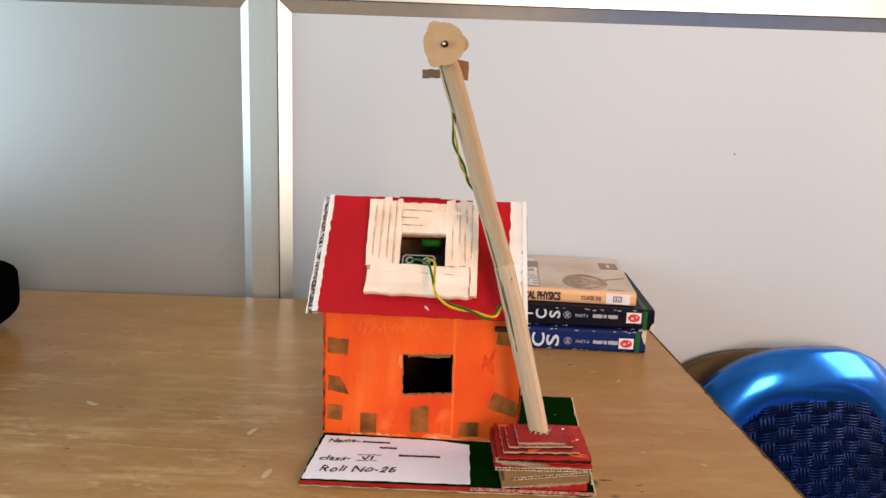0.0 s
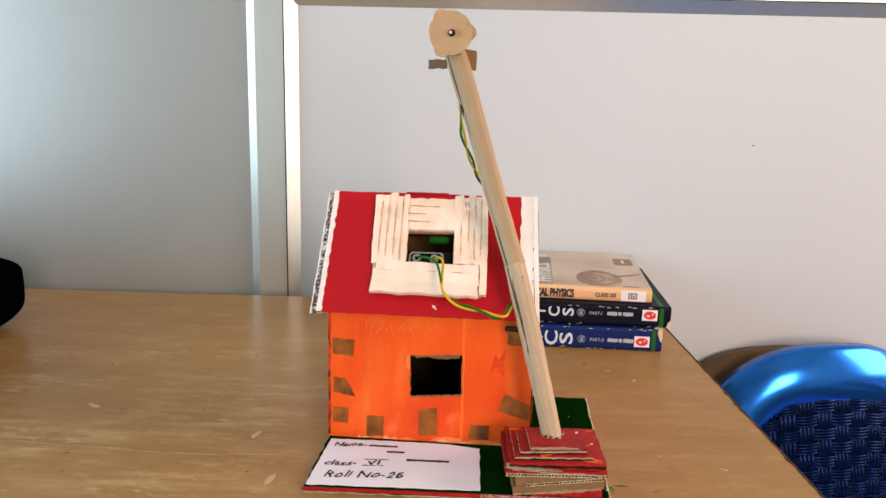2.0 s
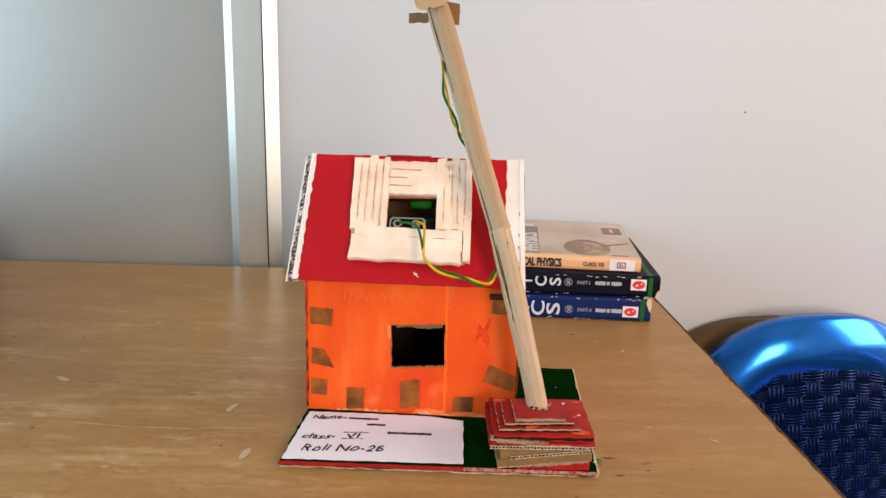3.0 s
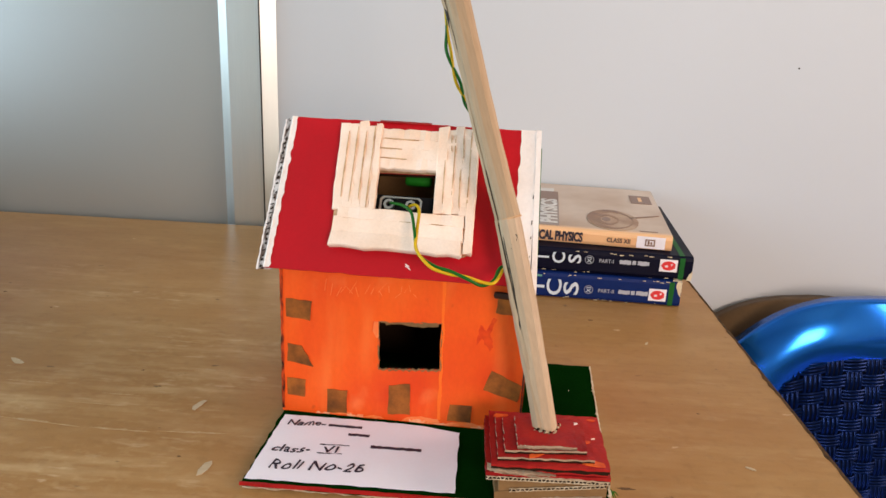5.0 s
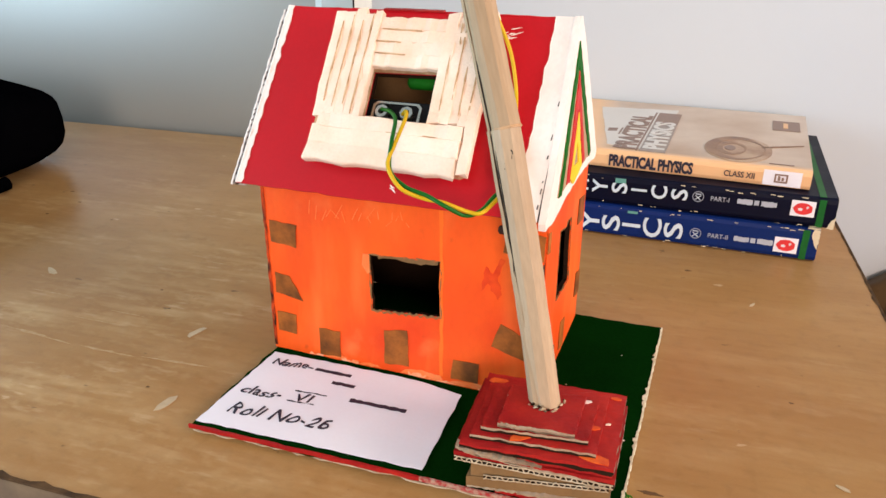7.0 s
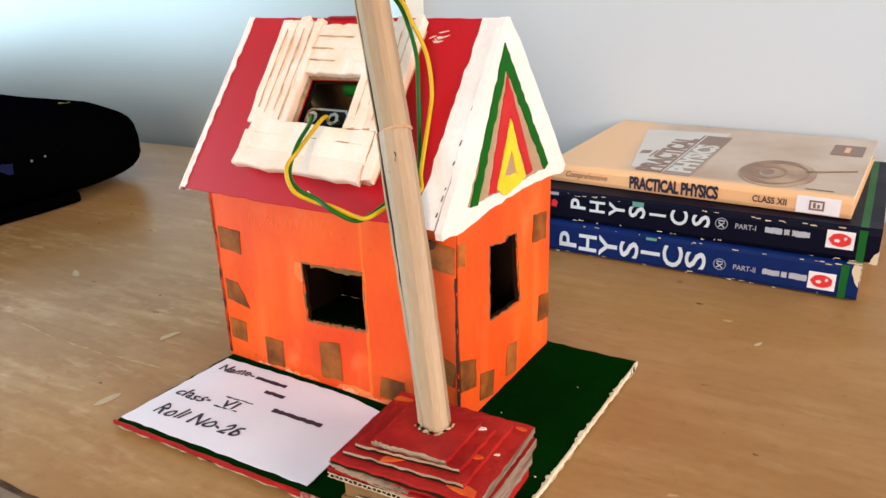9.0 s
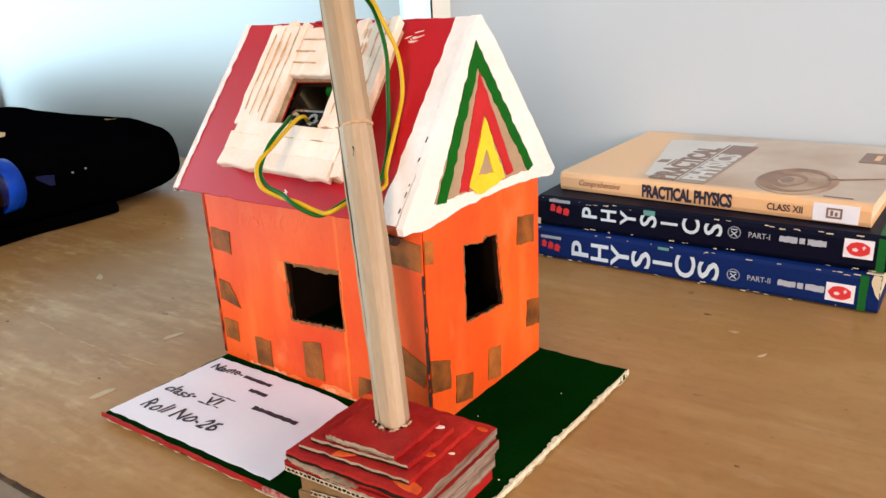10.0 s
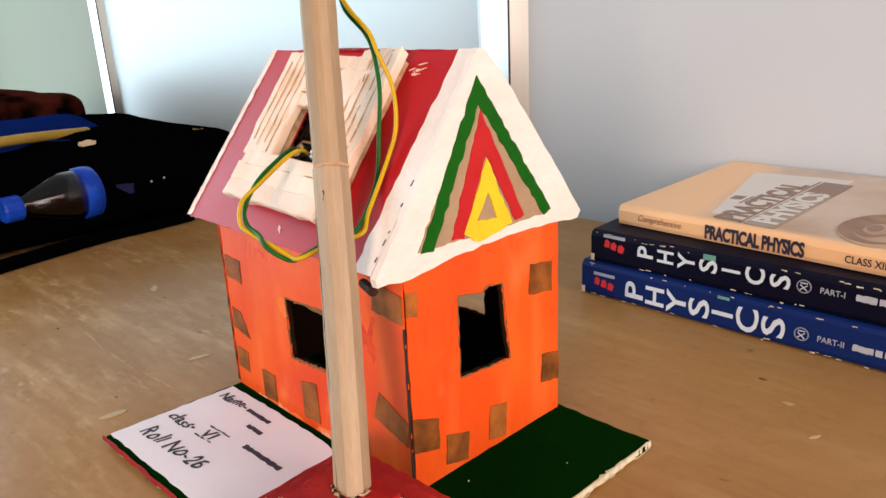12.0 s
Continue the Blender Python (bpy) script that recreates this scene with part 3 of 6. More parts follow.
for x0, y0, x1, y1, w in ((-0.285, 0.5255, -0.218, 0.5185, 0.0011), (-0.212, 0.5190, -0.172, 0.5180, 0.0014), (-0.168, 0.5195, -0.121, 0.5215, 0.0009), (-0.345, 0.531, -0.292, 0.5245, 0.0008), (-0.242, 0.5480, -0.205, 0.5470, 0.0005), (-0.300, 0.572, -0.262, 0.5705, 0.0006), (-0.225, 0.5620, -0.198, 0.5612, 0.0005), (-0.180, 0.606, -0.148, 0.6045, 0.0005), (-0.215, 0.650, -0.180, 0.6490, 0.0005)):
    m_s = frame_of((x0, y0, 0.00012), (x1 - x0, y1 - y0, 0), (y0 - y1, x1 - x0, 0))
    ln = math.hypot(x1 - x0, y1 - y0)
    n = 14
    up = [(ln * k / n, 1.5 * w * rnd.uniform(0.05, 1.0) * math.sin(math.pi * (k + 0.4) / (n + 0.8))) for k in range(n + 1)]
    down = [(ln * k / n, -1.6 * w * rnd.uniform(0.05, 0.7) * math.sin(math.pi * (k + 0.4) / (n + 0.8))) for k in range(n, -1, -1)]
    part("scratch", plate(up + down, (), 0.0002, m_s), M_SCRATCH, desk, "pale scratch in the varnish")

# ---- the cardboard base board ----
BOARD = [(-0.0972, 0.4684), (0.1132, 0.4645), (0.1265, 0.6415), (-0.088, 0.6475)]
base = thing("base_board", pose(0, 0, 0), "dark green painted cardboard base board on the desk", "board")
part("board", plate(ragged(BOARD, 0.005, 0.0007), (), 0.0030, pose(0, 0, 0.0040)), M_GREEN, base)
part("lower_liner", plate(ragged(BOARD, 0.004, 0.0009), (), 0.0008, pose(0, 0, 0.0010)), M_CARD_PALE, base, "torn pale cardboard liner")
for x0, x1, mt_e, lb in ((-0.0982, 0.025, M_WORN_RED, "red paint along the front edge"), (0.025, 0.1134, M_EDGE_MIX, "mottled red and white front edge")):
    y0, y1 = 0.4668 - (x0 + 0.0982) * 0.0185, 0.4668 - (x1 + 0.0982) * 0.0185
    part("front_edging", plate(ragged([(x0, y0), (x1, y1), (x1, y1 + 0.0010), (x0, y0 + 0.0010)], 0.005, 0.0004), (), 0.0022, pose(0, 0, 0.0046)), mt_e, base, lb)
rnd = random.Random(14)
outer_e, inner_e = [], []
for k in range(121):
    c = Vector((0.1136, 0.4640)) + Vector((0.0130, 0.1770)) * k / 120
    outer_e.append((c.x + 0.0004 + rnd.uniform(-0.0002, 0.0003), c.y))
    inner_e.append((c.x - 0.0003 - 0.0009 * rnd.random() ** 2 * (1 + math.sin(k * 0.21)), c.y + rnd.uniform(-0.0005, 0.0005)))
rp = outer_e + inner_e[::-1]
part("torn_edge", plate(rp, (), 0.0028, pose(0, 0, 0.0044)), M_FRAYED, base, "torn pale paper along the side edge")

for x0, y0, x1, y1 in ((0.1150, 0.4835, 0.1185, 0.4790), (0.1158, 0.4815, 0.1200, 0.4822), (0.1148, 0.4805, 0.1172, 0.4800)):
    part("fibre", tube([(x0, y0, 0.0040), ((x0 + x1) / 2, (y0 + y1) / 2 + 0.0004, 0.0036), (x1, y1, 0.0012)], [0.0005, 0.0004, 0.0002], 5), M_BRIGHT_GREEN, base, "loose green fibre at the board's edge")
for x, y, r in ((0.078, 0.560, 0.0004), (0.112, 0.520, 0.0005), (0.105, 0.600, 0.0003)):
    part("paint_speck", plate([(r * math.cos(q), 0.7 * r * math.sin(q)) for q in (0, 1, 2, 3, 4, 5)], (), 0.0003, pose(x, y, 0.0043)), M_WHITE, base, "white speck of paint")

# ---- the paper label ----
paper = thing("paper_label", pose(0, 0, 0.0046), "white paper slip with handwriting on the green board", "paper")
PAPER = [(-0.0962, 0.4705), (0.0248, 0.4694), (0.0262, 0.5318), (-0.0020, 0.5378), (-0.0480, 0.5402), (-0.0905, 0.5412)]
part("sheet", plate(ragged(PAPER, 0.0045, 0.0004), (), 0.0003, pose(0, 0, 0.0004)), M_PAPER, paper)


def pen(text, size, x, y, rot, shear=0.25, wide=1.1):
    """Letters by pen: thin strokes that lean and waver a little along the line."""
    ob = writing("handwriting", text, size, M_INK, paper, pose(x, y, 0.0006, 0, 0, rot), 1.05, shear, 0.00008, wide)
    for v in ob.data.vertices:
        a, b = v.co.x, v.co.y
        v.co.y = b * (1 + 0.14 * math.sin(a * 520 + y * 900)) + 0.0005 * math.sin(a * 310 + x * 700)
        v.co.x = a + 0.0005 * math.sin(a * 430 + b * 600 + y * 500)
    return ob


pen("Name-", 0.0090, -0.0868, 0.5288, 2, 0.3, 0.98)
pen("class-", 0.0102, -0.0890, 0.4985, 1, 0.3, 1.0)
pen("VI", 0.0092, -0.0580, 0.5008, 1, 0.15, 1.2)
pen("Roll No-26", 0.0122, -0.0868, 0.4812, 1.5, 0.3, 0.98)
# the bars over and under the numeral, and the name as plain strokes
for x0, x1, y, h, rz in ((-0.0605, -0.0420, 0.5085, 0.0007, 1), (-0.0605, -0.0450, 0.4992, 0.0007, 1), (-0.0592, -0.0372, 0.5298, 0.0026, -2), (-0.0448, -0.0312, 0.5206, 0.0026, -2), (-0.0290, 0.0028, 0.5080, 0.0030, -1)):
    part("pen_stroke", plate(ragged(rect(0, x1 - x0, 0, h), 0.002, 0.0004), (), 0.0001, pose(x0, y, 0.0006, 0, 0, rz)), M_INK, paper)

# ---- the model house ----
HM = pose(-0.0905, 0.5478, 0.0042, 0, 0, -3.6)
house = thing("model_house", HM, "orange cardboard model house with a red gabled roof", "model house")
W, D, H = 0.1565, 0.1035, 0.108
F_FRONT = frame_of((0, 0, 0), (1, 0, 0), (0, 0, 1))
F_SIDE = frame_of((W, 0, 0), (0, 1, 0), (0, 0, 1))
F_LEFT = frame_of((-0.0030, D, 0), (0, -1, 0), (0, 0, 1))
F_BACK = frame_of((W, D, 0), (-1, 0, 0), (0, 0, 1))
T = 0.0032


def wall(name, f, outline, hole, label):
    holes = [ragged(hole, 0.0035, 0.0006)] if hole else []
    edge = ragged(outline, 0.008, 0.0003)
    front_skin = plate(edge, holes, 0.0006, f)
    # the board behind the paint is coloured near black for the indoor shade
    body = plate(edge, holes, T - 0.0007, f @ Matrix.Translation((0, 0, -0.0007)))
    return part(name, [front_skin, body], [M_ORANGE, M_SHADE_BROWN], house, label)


WIN = [(0.0618, 0.0370), (0.1021, 0.0402), (0.1018, 0.0728), (0.0612, 0.0705)]
SWIN = [(0.0310, 0.0457), (0.0652, 0.0430), (0.0605, 0.0833), (0.0500, 0.0852), (0.0470, 0.0825), (0.0312, 0.0858)]
front = wall("front_wall", F_FRONT, rect(-0.0032, W - 0.0006, 0, H), WIN, "orange painted front wall with a cut window")
side = wall("side_wall", F_SIDE, rect(0.0010, D - 0.0006, 0, H), SWIN, "orange painted side wall with a cut window")
wall("side_wall", F_LEFT, rect(0, D - T, 0, H), None, "orange painted side wall")
wall("back_wall", F_BACK, rect(0.0008, W + 0.0020, 0, H), rect(0.050, 0.098, 0.040, 0.070), "orange painted back wall with a cut window")
# raw torn edge under the front window, and the split corner
part("hanging_liner", plate(ragged([(0.0640, 0.0715), (0.0998, 0.0735), (0.0993, 0.0694), (0.0900, 0.0678), (0.0760, 0.0690), (0.0655, 0.0674)], 0.003, 0.0006), (), 0.0008, F_FRONT @ Matrix.Translation((0, 0, -0.0024))), M_CARD, front, "torn grey liner hanging in the window")
sill = [F_FRONT @ Vector((0.0614 + 0.0411 * k / 40, 0.0367 + 0.0032 * k / 40 + 0.0009 * math.sin(k * 1.5), -0.0002)) for k in range(41)]
part("torn_sill", tube(sill, [0.0003 + 0.0003 * abs(math.sin(k * 2.1)) for k in range(41)], 5), M_CARD, front, "ragged brown cardboard edge")
for ob_w, f_w, loop in ((front, F_FRONT, WIN), (side, F_SIDE, SWIN)):
    part("cut_edge", plate(ragged([(p[0] + (p[0] - 0.0817 if f_w is F_FRONT else p[0] - 0.0487) * 0.014, p[1] + (p[1] - (0.055 if f_w is F_FRONT else 0.065)) * 0.014) for p in loop], 0.0022, 0.0005), [ragged(loop, 0.0022, 0.0005)], 0.0007, f_w @ Matrix.Translation((0, 0, 0.00025))), M_CARD, ob_w, "ragged brown cut edge")
part("corner_split", plate(ragged([(W - 0.0012, 0.002), (W - 0.0004, 0.002), (W - 0.0006, 0.080), (W - 0.0011, 0.080)], 0.004, 0.0003), (), 0.001, F_FRONT @ Matrix.Translation((0, 0, 0.0004))), M_DARK, front, "dark split along the corner")
part("corner_split", plate(ragged([(-0.0034, 0.002), (-0.0016, 0.002), (-0.0014, 0.104), (-0.0030, 0.104)], 0.004, 0.0004), (), 0.001, F_FRONT @ Matrix.Translation((0, 0, 0.0004))), M_EDGE_DARK, front, "dark worn corner")

TAPES_FRONT = [
    ((0.0007, 0.0817), (0.0176, 0.0808), (0.0164, 0.0672), (0.0007, 0.0690)),
    ((0.0012, 0.0500), (0.0105, 0.0490), (0.0182, 0.0345), (0.0008, 0.0372)),
    ((0.0005, 0.0249), (0.0130, 0.0245), (0.0122, 0.0117), (0.0005, 0.0125)),
    ((0.0276, 0.0190), (0.0411, 0.0193), (0.0409, 0.0024), (0.0274, 0.0018)),
    ((0.0688, 0.0258), (0.0826, 0.0284), (0.0832, 0.0058), (0.0686, 0.0048)),
    ((0.1096, 0.0160), (0.1240, 0.0165), (0.1236, 0.0042), (0.1082, 0.0040)),
    ((0.1352, 0.0432), (0.1552, 0.0340), (0.1530, 0.0225), (0.1306, 0.0292)),
    ((0.1365, 0.0972), (0.1560, 0.0945), (0.1555, 0.0815), (0.1350, 0.0835)),
]
TAPES_SIDE = [
    ((0.0008, 0.0965), (0.0072, 0.0950), (0.0068, 0.0838), (0.0008, 0.0852)),
    ((0.0810, 0.0875), (0.0975, 0.0850), (0.0972, 0.0690), (0.0795, 0.0720)),
    ((0.0895, 0.0362), (0.1028, 0.0335), (0.1026, 0.0175), (0.0885, 0.0205)),
    ((0.0500, 0.0228), (0.0615, 0.0205), (0.0605, 0.0025), (0.0485, 0.0050)),
    ((0.0205, 0.0205), (0.0348, 0.0162), (0.0338, 0.0014), (0.0195, 0.0055)),
    ((0.0008, 0.0372), (0.0160, 0.0312), (0.0155, 0.0160), (0.0008, 0.0200)),
]
for tapes, f, wl in ((TAPES_FRONT, F_FRONT, front), (TAPES_SIDE, F_SIDE, side)):
    for q in tapes:
        part("tape", plate(ragged(list(q), 0.004, 0.0004), (), 0.0004, f @ Matrix.Translation((0, 0, 0.0005))), M_TAPE, wl, "brown packing tape")
# pale scratches near the top of the front wall, and a smear of red
rnd = random.Random(11)
for k in range(17):
    a = 0.026 + 0.0037 * k + rnd.uniform(-0.001, 0.001)
    lean = rnd.uniform(-0.004, 0.005)
    z0 = 0.087 + 0.00025 * k + rnd.uniform(-0.002, 0.002)
    z1 = z0 + rnd.uniform(0.004, 0.010) * (1.2 - k / 22)
    part("scratch", plate([(a, z0), (a + 0.0004, z0), (a + lean + 0.0003, z1), (a + lean, z1)], (), 0.0003, F_FRONT @ Matrix.Translation((0, 0, 0.0002))), M_WORN_ORANGE, front, "pale scratch")

for a0, a1, h in ((0.030, 0.046, 0.0030), (0.078, 0.104, 0.0042), (0.106, 0.134, 0.0030), (0.052, 0.066, 0.0022)):
    part("worn_patch", plate(ragged([(a0, 0.0006), (a1, 0.0006), (a1 - 0.002, h), ((a0 + a1) / 2, h * 1.25), (a0 + 0.003, h * 0.8)], 0.003, 0.0006), (), 0.0003, F_FRONT @ Matrix.Translation((0, 0, 0.0002))), M_WORN_ORANGE, front, "pale worn paint and painted glare")
# this tall strip is painted glare on a seam; the others are wear
part("worn_patch", plate(ragged([(0.1016, 0.004), (0.1036, 0.004), (0.1032, 0.106), (0.1012, 0.106)], 0.006, 0.0004), (), 0.0003, F_FRONT @ Matrix.Translation((0, 0, 0.0001))), M_SEAM_GLARE, front, "pale worn paint and painted glare")
for a0, a1, h in ((0.020, 0.029, 0.0024), (0.041, 0.052, 0.0032), (0.083, 0.096, 0.0036), (0.100, 0.111, 0.0026), (0.124, 0.140, 0.0024)):
    rim = [(a0 + (a1 - a0) * k / 9, h * random.uniform(0.25, 1.0)) for k in range(10)]
    part("worn_patch", plate([(a0, 0.0004)] + rim + [(a1, 0.0004)], (), 0.0003, F_FRONT @ Matrix.Translation((0, 0, 0.0004))), M_RUBBED, front, "pale rubbed paint at the foot of the wall")
flap = [F_FRONT @ Vector(p) for p in ((0.0612, 0.0705, 0.0003), (0.0585, 0.0712, 0.0022), (0.0578, 0.0650, 0.0026), (0.0600, 0.0590, 0.0006), (0.0613, 0.0600, 0.0003))]
part("paper_flap", (flap + [p + Vector((0, 0.0006, 0)) for p in flap], [(0, 1, 2, 3, 4), (9, 8, 7, 6, 5)] + [(k, (k + 1) % 5, 5 + (k + 1) % 5, 5 + k) for k in range(5)]), M_WORN_ORANGE, front, "curled flap of painted paper beside the window")
part("paint_smear", plate(ragged([(0.1240, 0.0600), (0.1275, 0.0650), (0.1330, 0.0565), (0.1350, 0.0600), (0.1325, 0.0690), (0.1365, 0.0790), (0.1340, 0.0800), (0.1300, 0.0705), (0.1262, 0.0745), (0.1255, 0.0680)], 0.002, 0.0007), (), 0.0003, F_FRONT @ Matrix.Translation((0, 0, 0.0001))), M_SMEAR, front, "smear of red paint")

# roof
EV, EZ, RV, RZ, BV, BZ = -0.0134, 0.1065, 0.0522, 0.1900, 0.1170, 0.1035
SL = math.hypot(RV - EV, RZ - EZ)
F_ROOF = frame_of((0, EV, EZ), (1, 0, 0), (0, RV - EV, RZ - EZ))
F_REAR = frame_of((0, BV, BZ), (-1, 0, 0), (0, RV - BV, RZ - BZ))
SLB = math.hypot(RV - BV, RZ - BZ)
U0, U1 = -0.0088, 0.1535
roof = tagged(new("roof"), "red painted corrugated cardboard roof with white edges")
roof.parent = house
HOLE = [(0.0550, 0.0400), (0.0922, 0.0410), (0.0912, 0.0700), (0.0540, 0.0690)]
RT = 0.0045
skin = plate(ragged(rect(U0, U1, 0, SL), 0.006, 0.0004), [HOLE], 0.0008, F_ROOF)
# underside in the near-black brown, its shade put into the colour
low = plate(ragged(rect(U0, U1, 0.0015, SL - 0.002), 0.006, 0.0004), [HOLE], 0.0008, F_ROOF @ Matrix.Translation((0, 0, -RT + 0.0008)))


def roof_flute(f, length, m_parent, reach=((U0 + 0.001, 0.052), (0.092, U1 - 0.001))):
    geos = []
    for a0, a1 in reach:
        n = int(length / 0.0052 * 8)
        vs, fs = [], []
        for i in range(n + 1):
            b = 0.001 + (length - 0.002) * i / n
            h = -RT / 2 + (RT / 2 - 0.0006) * math.sin(2 * math.pi * b / 0.0052)
            vs += [f @ Vector((a0, b, h)), f @ Vector((a1, b, h))]
            if i:
                fs.append((2 * i - 2, 2 * i - 1, 2 * i + 1, 2 * i))
        geos.append((vs, fs))
    return part("flutes", geos, M_CARD, m_parent, "dark corrugations in the board's edge", fix=False)


slope = part("front_slope", [skin, low], [M_RED, M_SHADE_BROWN], roof, "red painted front slope with a square opening")
roof_flute(F_ROOF, SL, slope)
rear = part("rear_slope", [plate(ragged(rect(-U1, -U0, 0, SLB), 0.006, 0.0004), (), 0.0008, F_REAR), plate(rect(-U1, -U0, 0.0015, SLB - 0.002), (), 0.0008, F_REAR @ Matrix.Translation((0, 0, -RT + 0.0008)))], [M_RED, M_CARD], roof, "red painted rear slope")
roof_flute(F_REAR, SLB, rear, ((-U1 + 0.001, -U0 - 0.001),))
part("ridge_flap", plate(ragged(rect(0.050, 0.084, -0.002, 0.0012), 0.004, 0.0005), (), 0.0008, frame_of((0, RV, RZ + 0.0008), (1, 0, 0), (0, 1, 0.1))), M_WORN_RED, roof)


def stroke_edge(a_of, n, b0, b1, a_end):
    """An outline with one brushed, uneven long side."""
    left = [(a_of + random.uniform(-0.0005, 0.0005) + 0.0003 * math.sin(k * 1.3), b0 + (b1 - b0) * k / n) for k in range(n + 1)]
    return left + [(a_end, b1), (a_end, b0)]


LIFT = Matrix.Translation((0, 0, 0.0005))
part("white_margin", plate(stroke_edge(0.1425, 26, 0.0002, SL, U1 + 0.0002), (), 0.0006, F_ROOF @ LIFT), M_WHITE, slope, "white painted margin")
part("white_margin", plate(stroke_edge(-0.0052, 44, 0.0002, SL, U0 - 0.0002), (), 0.0006, F_ROOF @ LIFT), M_WHITE, slope, "white painted margin")
part("white_margin", plate(stroke_edge(-0.1425, 26, 0.0002, SLB, -U1 - 0.0002), (), 0.0006, F_REAR @ LIFT), M_WHITE, rear, "white painted margin")
# white brushed board ends
def end_at(b, h):
    """A place on the slanted cut end of the front slope: h runs from 0 at its top to 1 at its foot."""
    return F_ROOF @ Vector((U0 + 0.0006 - 0.0062 * h, b, 0.0002 - (RT + 0.0006) * h))


cut = [end_at(SL * k / 20, h) for k in range(21) for h in (0.0, 1.0)]
part("cut_end", (cut + [F_ROOF @ Vector((U0 + 0.004, SL * k / 20, -0.004)) for k in range(21)],
                 [(2 * k, 2 * k + 1, 2 * k + 3, 2 * k + 2) for k in range(20)] + [(2 * k + 1, 42 + k, 43 + k, 2 * k + 3) for k in range(20)]), M_DAUBED, slope, "cut corrugated edge daubed with white", fix=False)
rnd = random.Random(21)
for k in range(30):
    b, w, h0 = SL * (k + 0.25 + rnd.uniform(-0.15, 0.15)) / 30, rnd.uniform(0.0007, 0.0017), rnd.uniform(0.10, 0.30)
    h1 = h0 + rnd.uniform(0.30, 0.60)
    if rnd.random() < 0.16:
        continue
    rim = [(b, h0), (b + w * 0.8, h0 + 0.06), (b + w, (h0 + h1) / 2), (b + w * 0.7, h1), (b + w * 0.1, h1 - 0.05), (b - w * 0.25, (h0 + h1) / 2)]
    off = F_ROOF.to_3x3() @ Vector((-0.0004, 0, 0.0003))
    # a flat near-black patch paints the shade of an open flute
    part("flute_gap", ([end_at(*q) + off for q in rim], [tuple(range(6))]), M_SHADE_BROWN, slope, "dark patch for the shade in a flute of the cut edge", fix=False)
for hh in (0.02, 0.98):
    ln = [end_at(SL * k / 40, hh + rnd.uniform(-0.05, 0.05)) for k in range(41)]
    part("liner_edge", tube(ln, [0.0005 + 0.0005 * rnd.random() for _ in ln], 5), M_WHITE, slope, "white daubed board edge")

# gables
GU = 0.1615
F_GAB = frame_of((GU, 0, 0), (0, 1, 0), (-0.032, 0, 1))
gout = [(EV - 0.0005, 0.1030), (0.004, 0.1020), (0.035, 0.1055), (0.075, 0.1062), (BV - 0.0005, 0.1035), (BV + 0.0022, 0.1068), (0.100, 0.1330), (RV + 0.012, 0.1800), (RV + 0.0050, RZ - 0.0030), (RV + 0.002, RZ + 0.0008), (RV - 0.002, RZ + 0.0008), (EV - 0.0012, 0.1066)]
gable = part("gable", plate(ragged(gout, 0.006, 0.0006), (), 0.0034, F_GAB), M_WHITE, house, "white gable with painted green, red and yellow triangles")
part("gable", plate([(0.0, 0.104), (D, 0.104), (BV - 0.012, 0.106), (RV, RZ - 0.008), (EV + 0.012, 0.108)], (), 0.0025, frame_of((0.003, 0, 0), (0, 1, 0), (0, 0, 1))), M_WHITE, house, "white gable")


rnd = random.Random(12)
for b in (0.006, 0.0135, 0.019, 0.031, 0.0405, 0.058, 0.083):
    ln, w = rnd.uniform(0.0012, 0.0036), rnd.uniform(0.0002, 0.0005)
    part("flute_gap", plate(ragged([(0.1528 - w, b), (0.1528 + w * 0.4, b + 0.0003), (0.1530, b + ln), (0.1528 - w * 0.4, b + ln)], 0.002, 0.0001), (), 0.0004, F_ROOF @ Matrix.Translation((0, 0, 0.0008))), M_DARK, gable, "dark gap in the board's edge")


def gable_paint(name, outer, hole, mat, lift, label):
    part(name, plate(ragged(outer, 0.0035, 0.0006), [ragged(hole, 0.0035, 0.0005)] if hole else (), 0.0006, F_GAB @ Matrix.Translation((0.0028, -0.0022, lift))), mat, gable, label)


GA = 0.0012
BARE = [(0.0040 + GA, 0.1142), (0.0890 + GA, 0.1135), (0.0445 + GA, 0.1775)]
gable_paint("bare_field", BARE, None, M_BARE, 0.0003, "bare brown cardboard field")
gable_paint("painted_band", [(0.0056 + GA, 0.1136), (0.0126 + GA, 0.1128), (0.0440 + GA, 0.1702), (0.0855 + GA, 0.1130), (0.0905 + GA, 0.1150), (0.0440 + GA, 0.1820)], None, M_BRIGHT_GREEN, 0.0007, "dark green painted band")
gable_paint("painted_band", [(0.0232 + GA, 0.1150), (0.0304 + GA, 0.1138), (0.0470 + GA, 0.1480), (0.0645 + GA, 0.1150), (0.0705 + GA, 0.1160), (0.0452 + GA, 0.1675)], None, M_TRI_RED, 0.0008, "red painted band")
gable_paint("painted_band", [(0.0308 + GA, 0.1160), (0.0400 + GA, 0.1105), (0.0622 + GA, 0.1142), (0.0473 + GA, 0.1465)], [(0.0391 + GA, 0.1200), (0.0521 + GA, 0.1188), (0.0468 + GA, 0.1315)], M_YELLOW, 0.0009, "yellow painted triangle")

# the skylight frame of flat sticks
sky_frame = tagged(new("skylight_frame"), "cream wooden sticks framing the roof opening")
sky_frame.parent = house
rnd = random.Random(7)


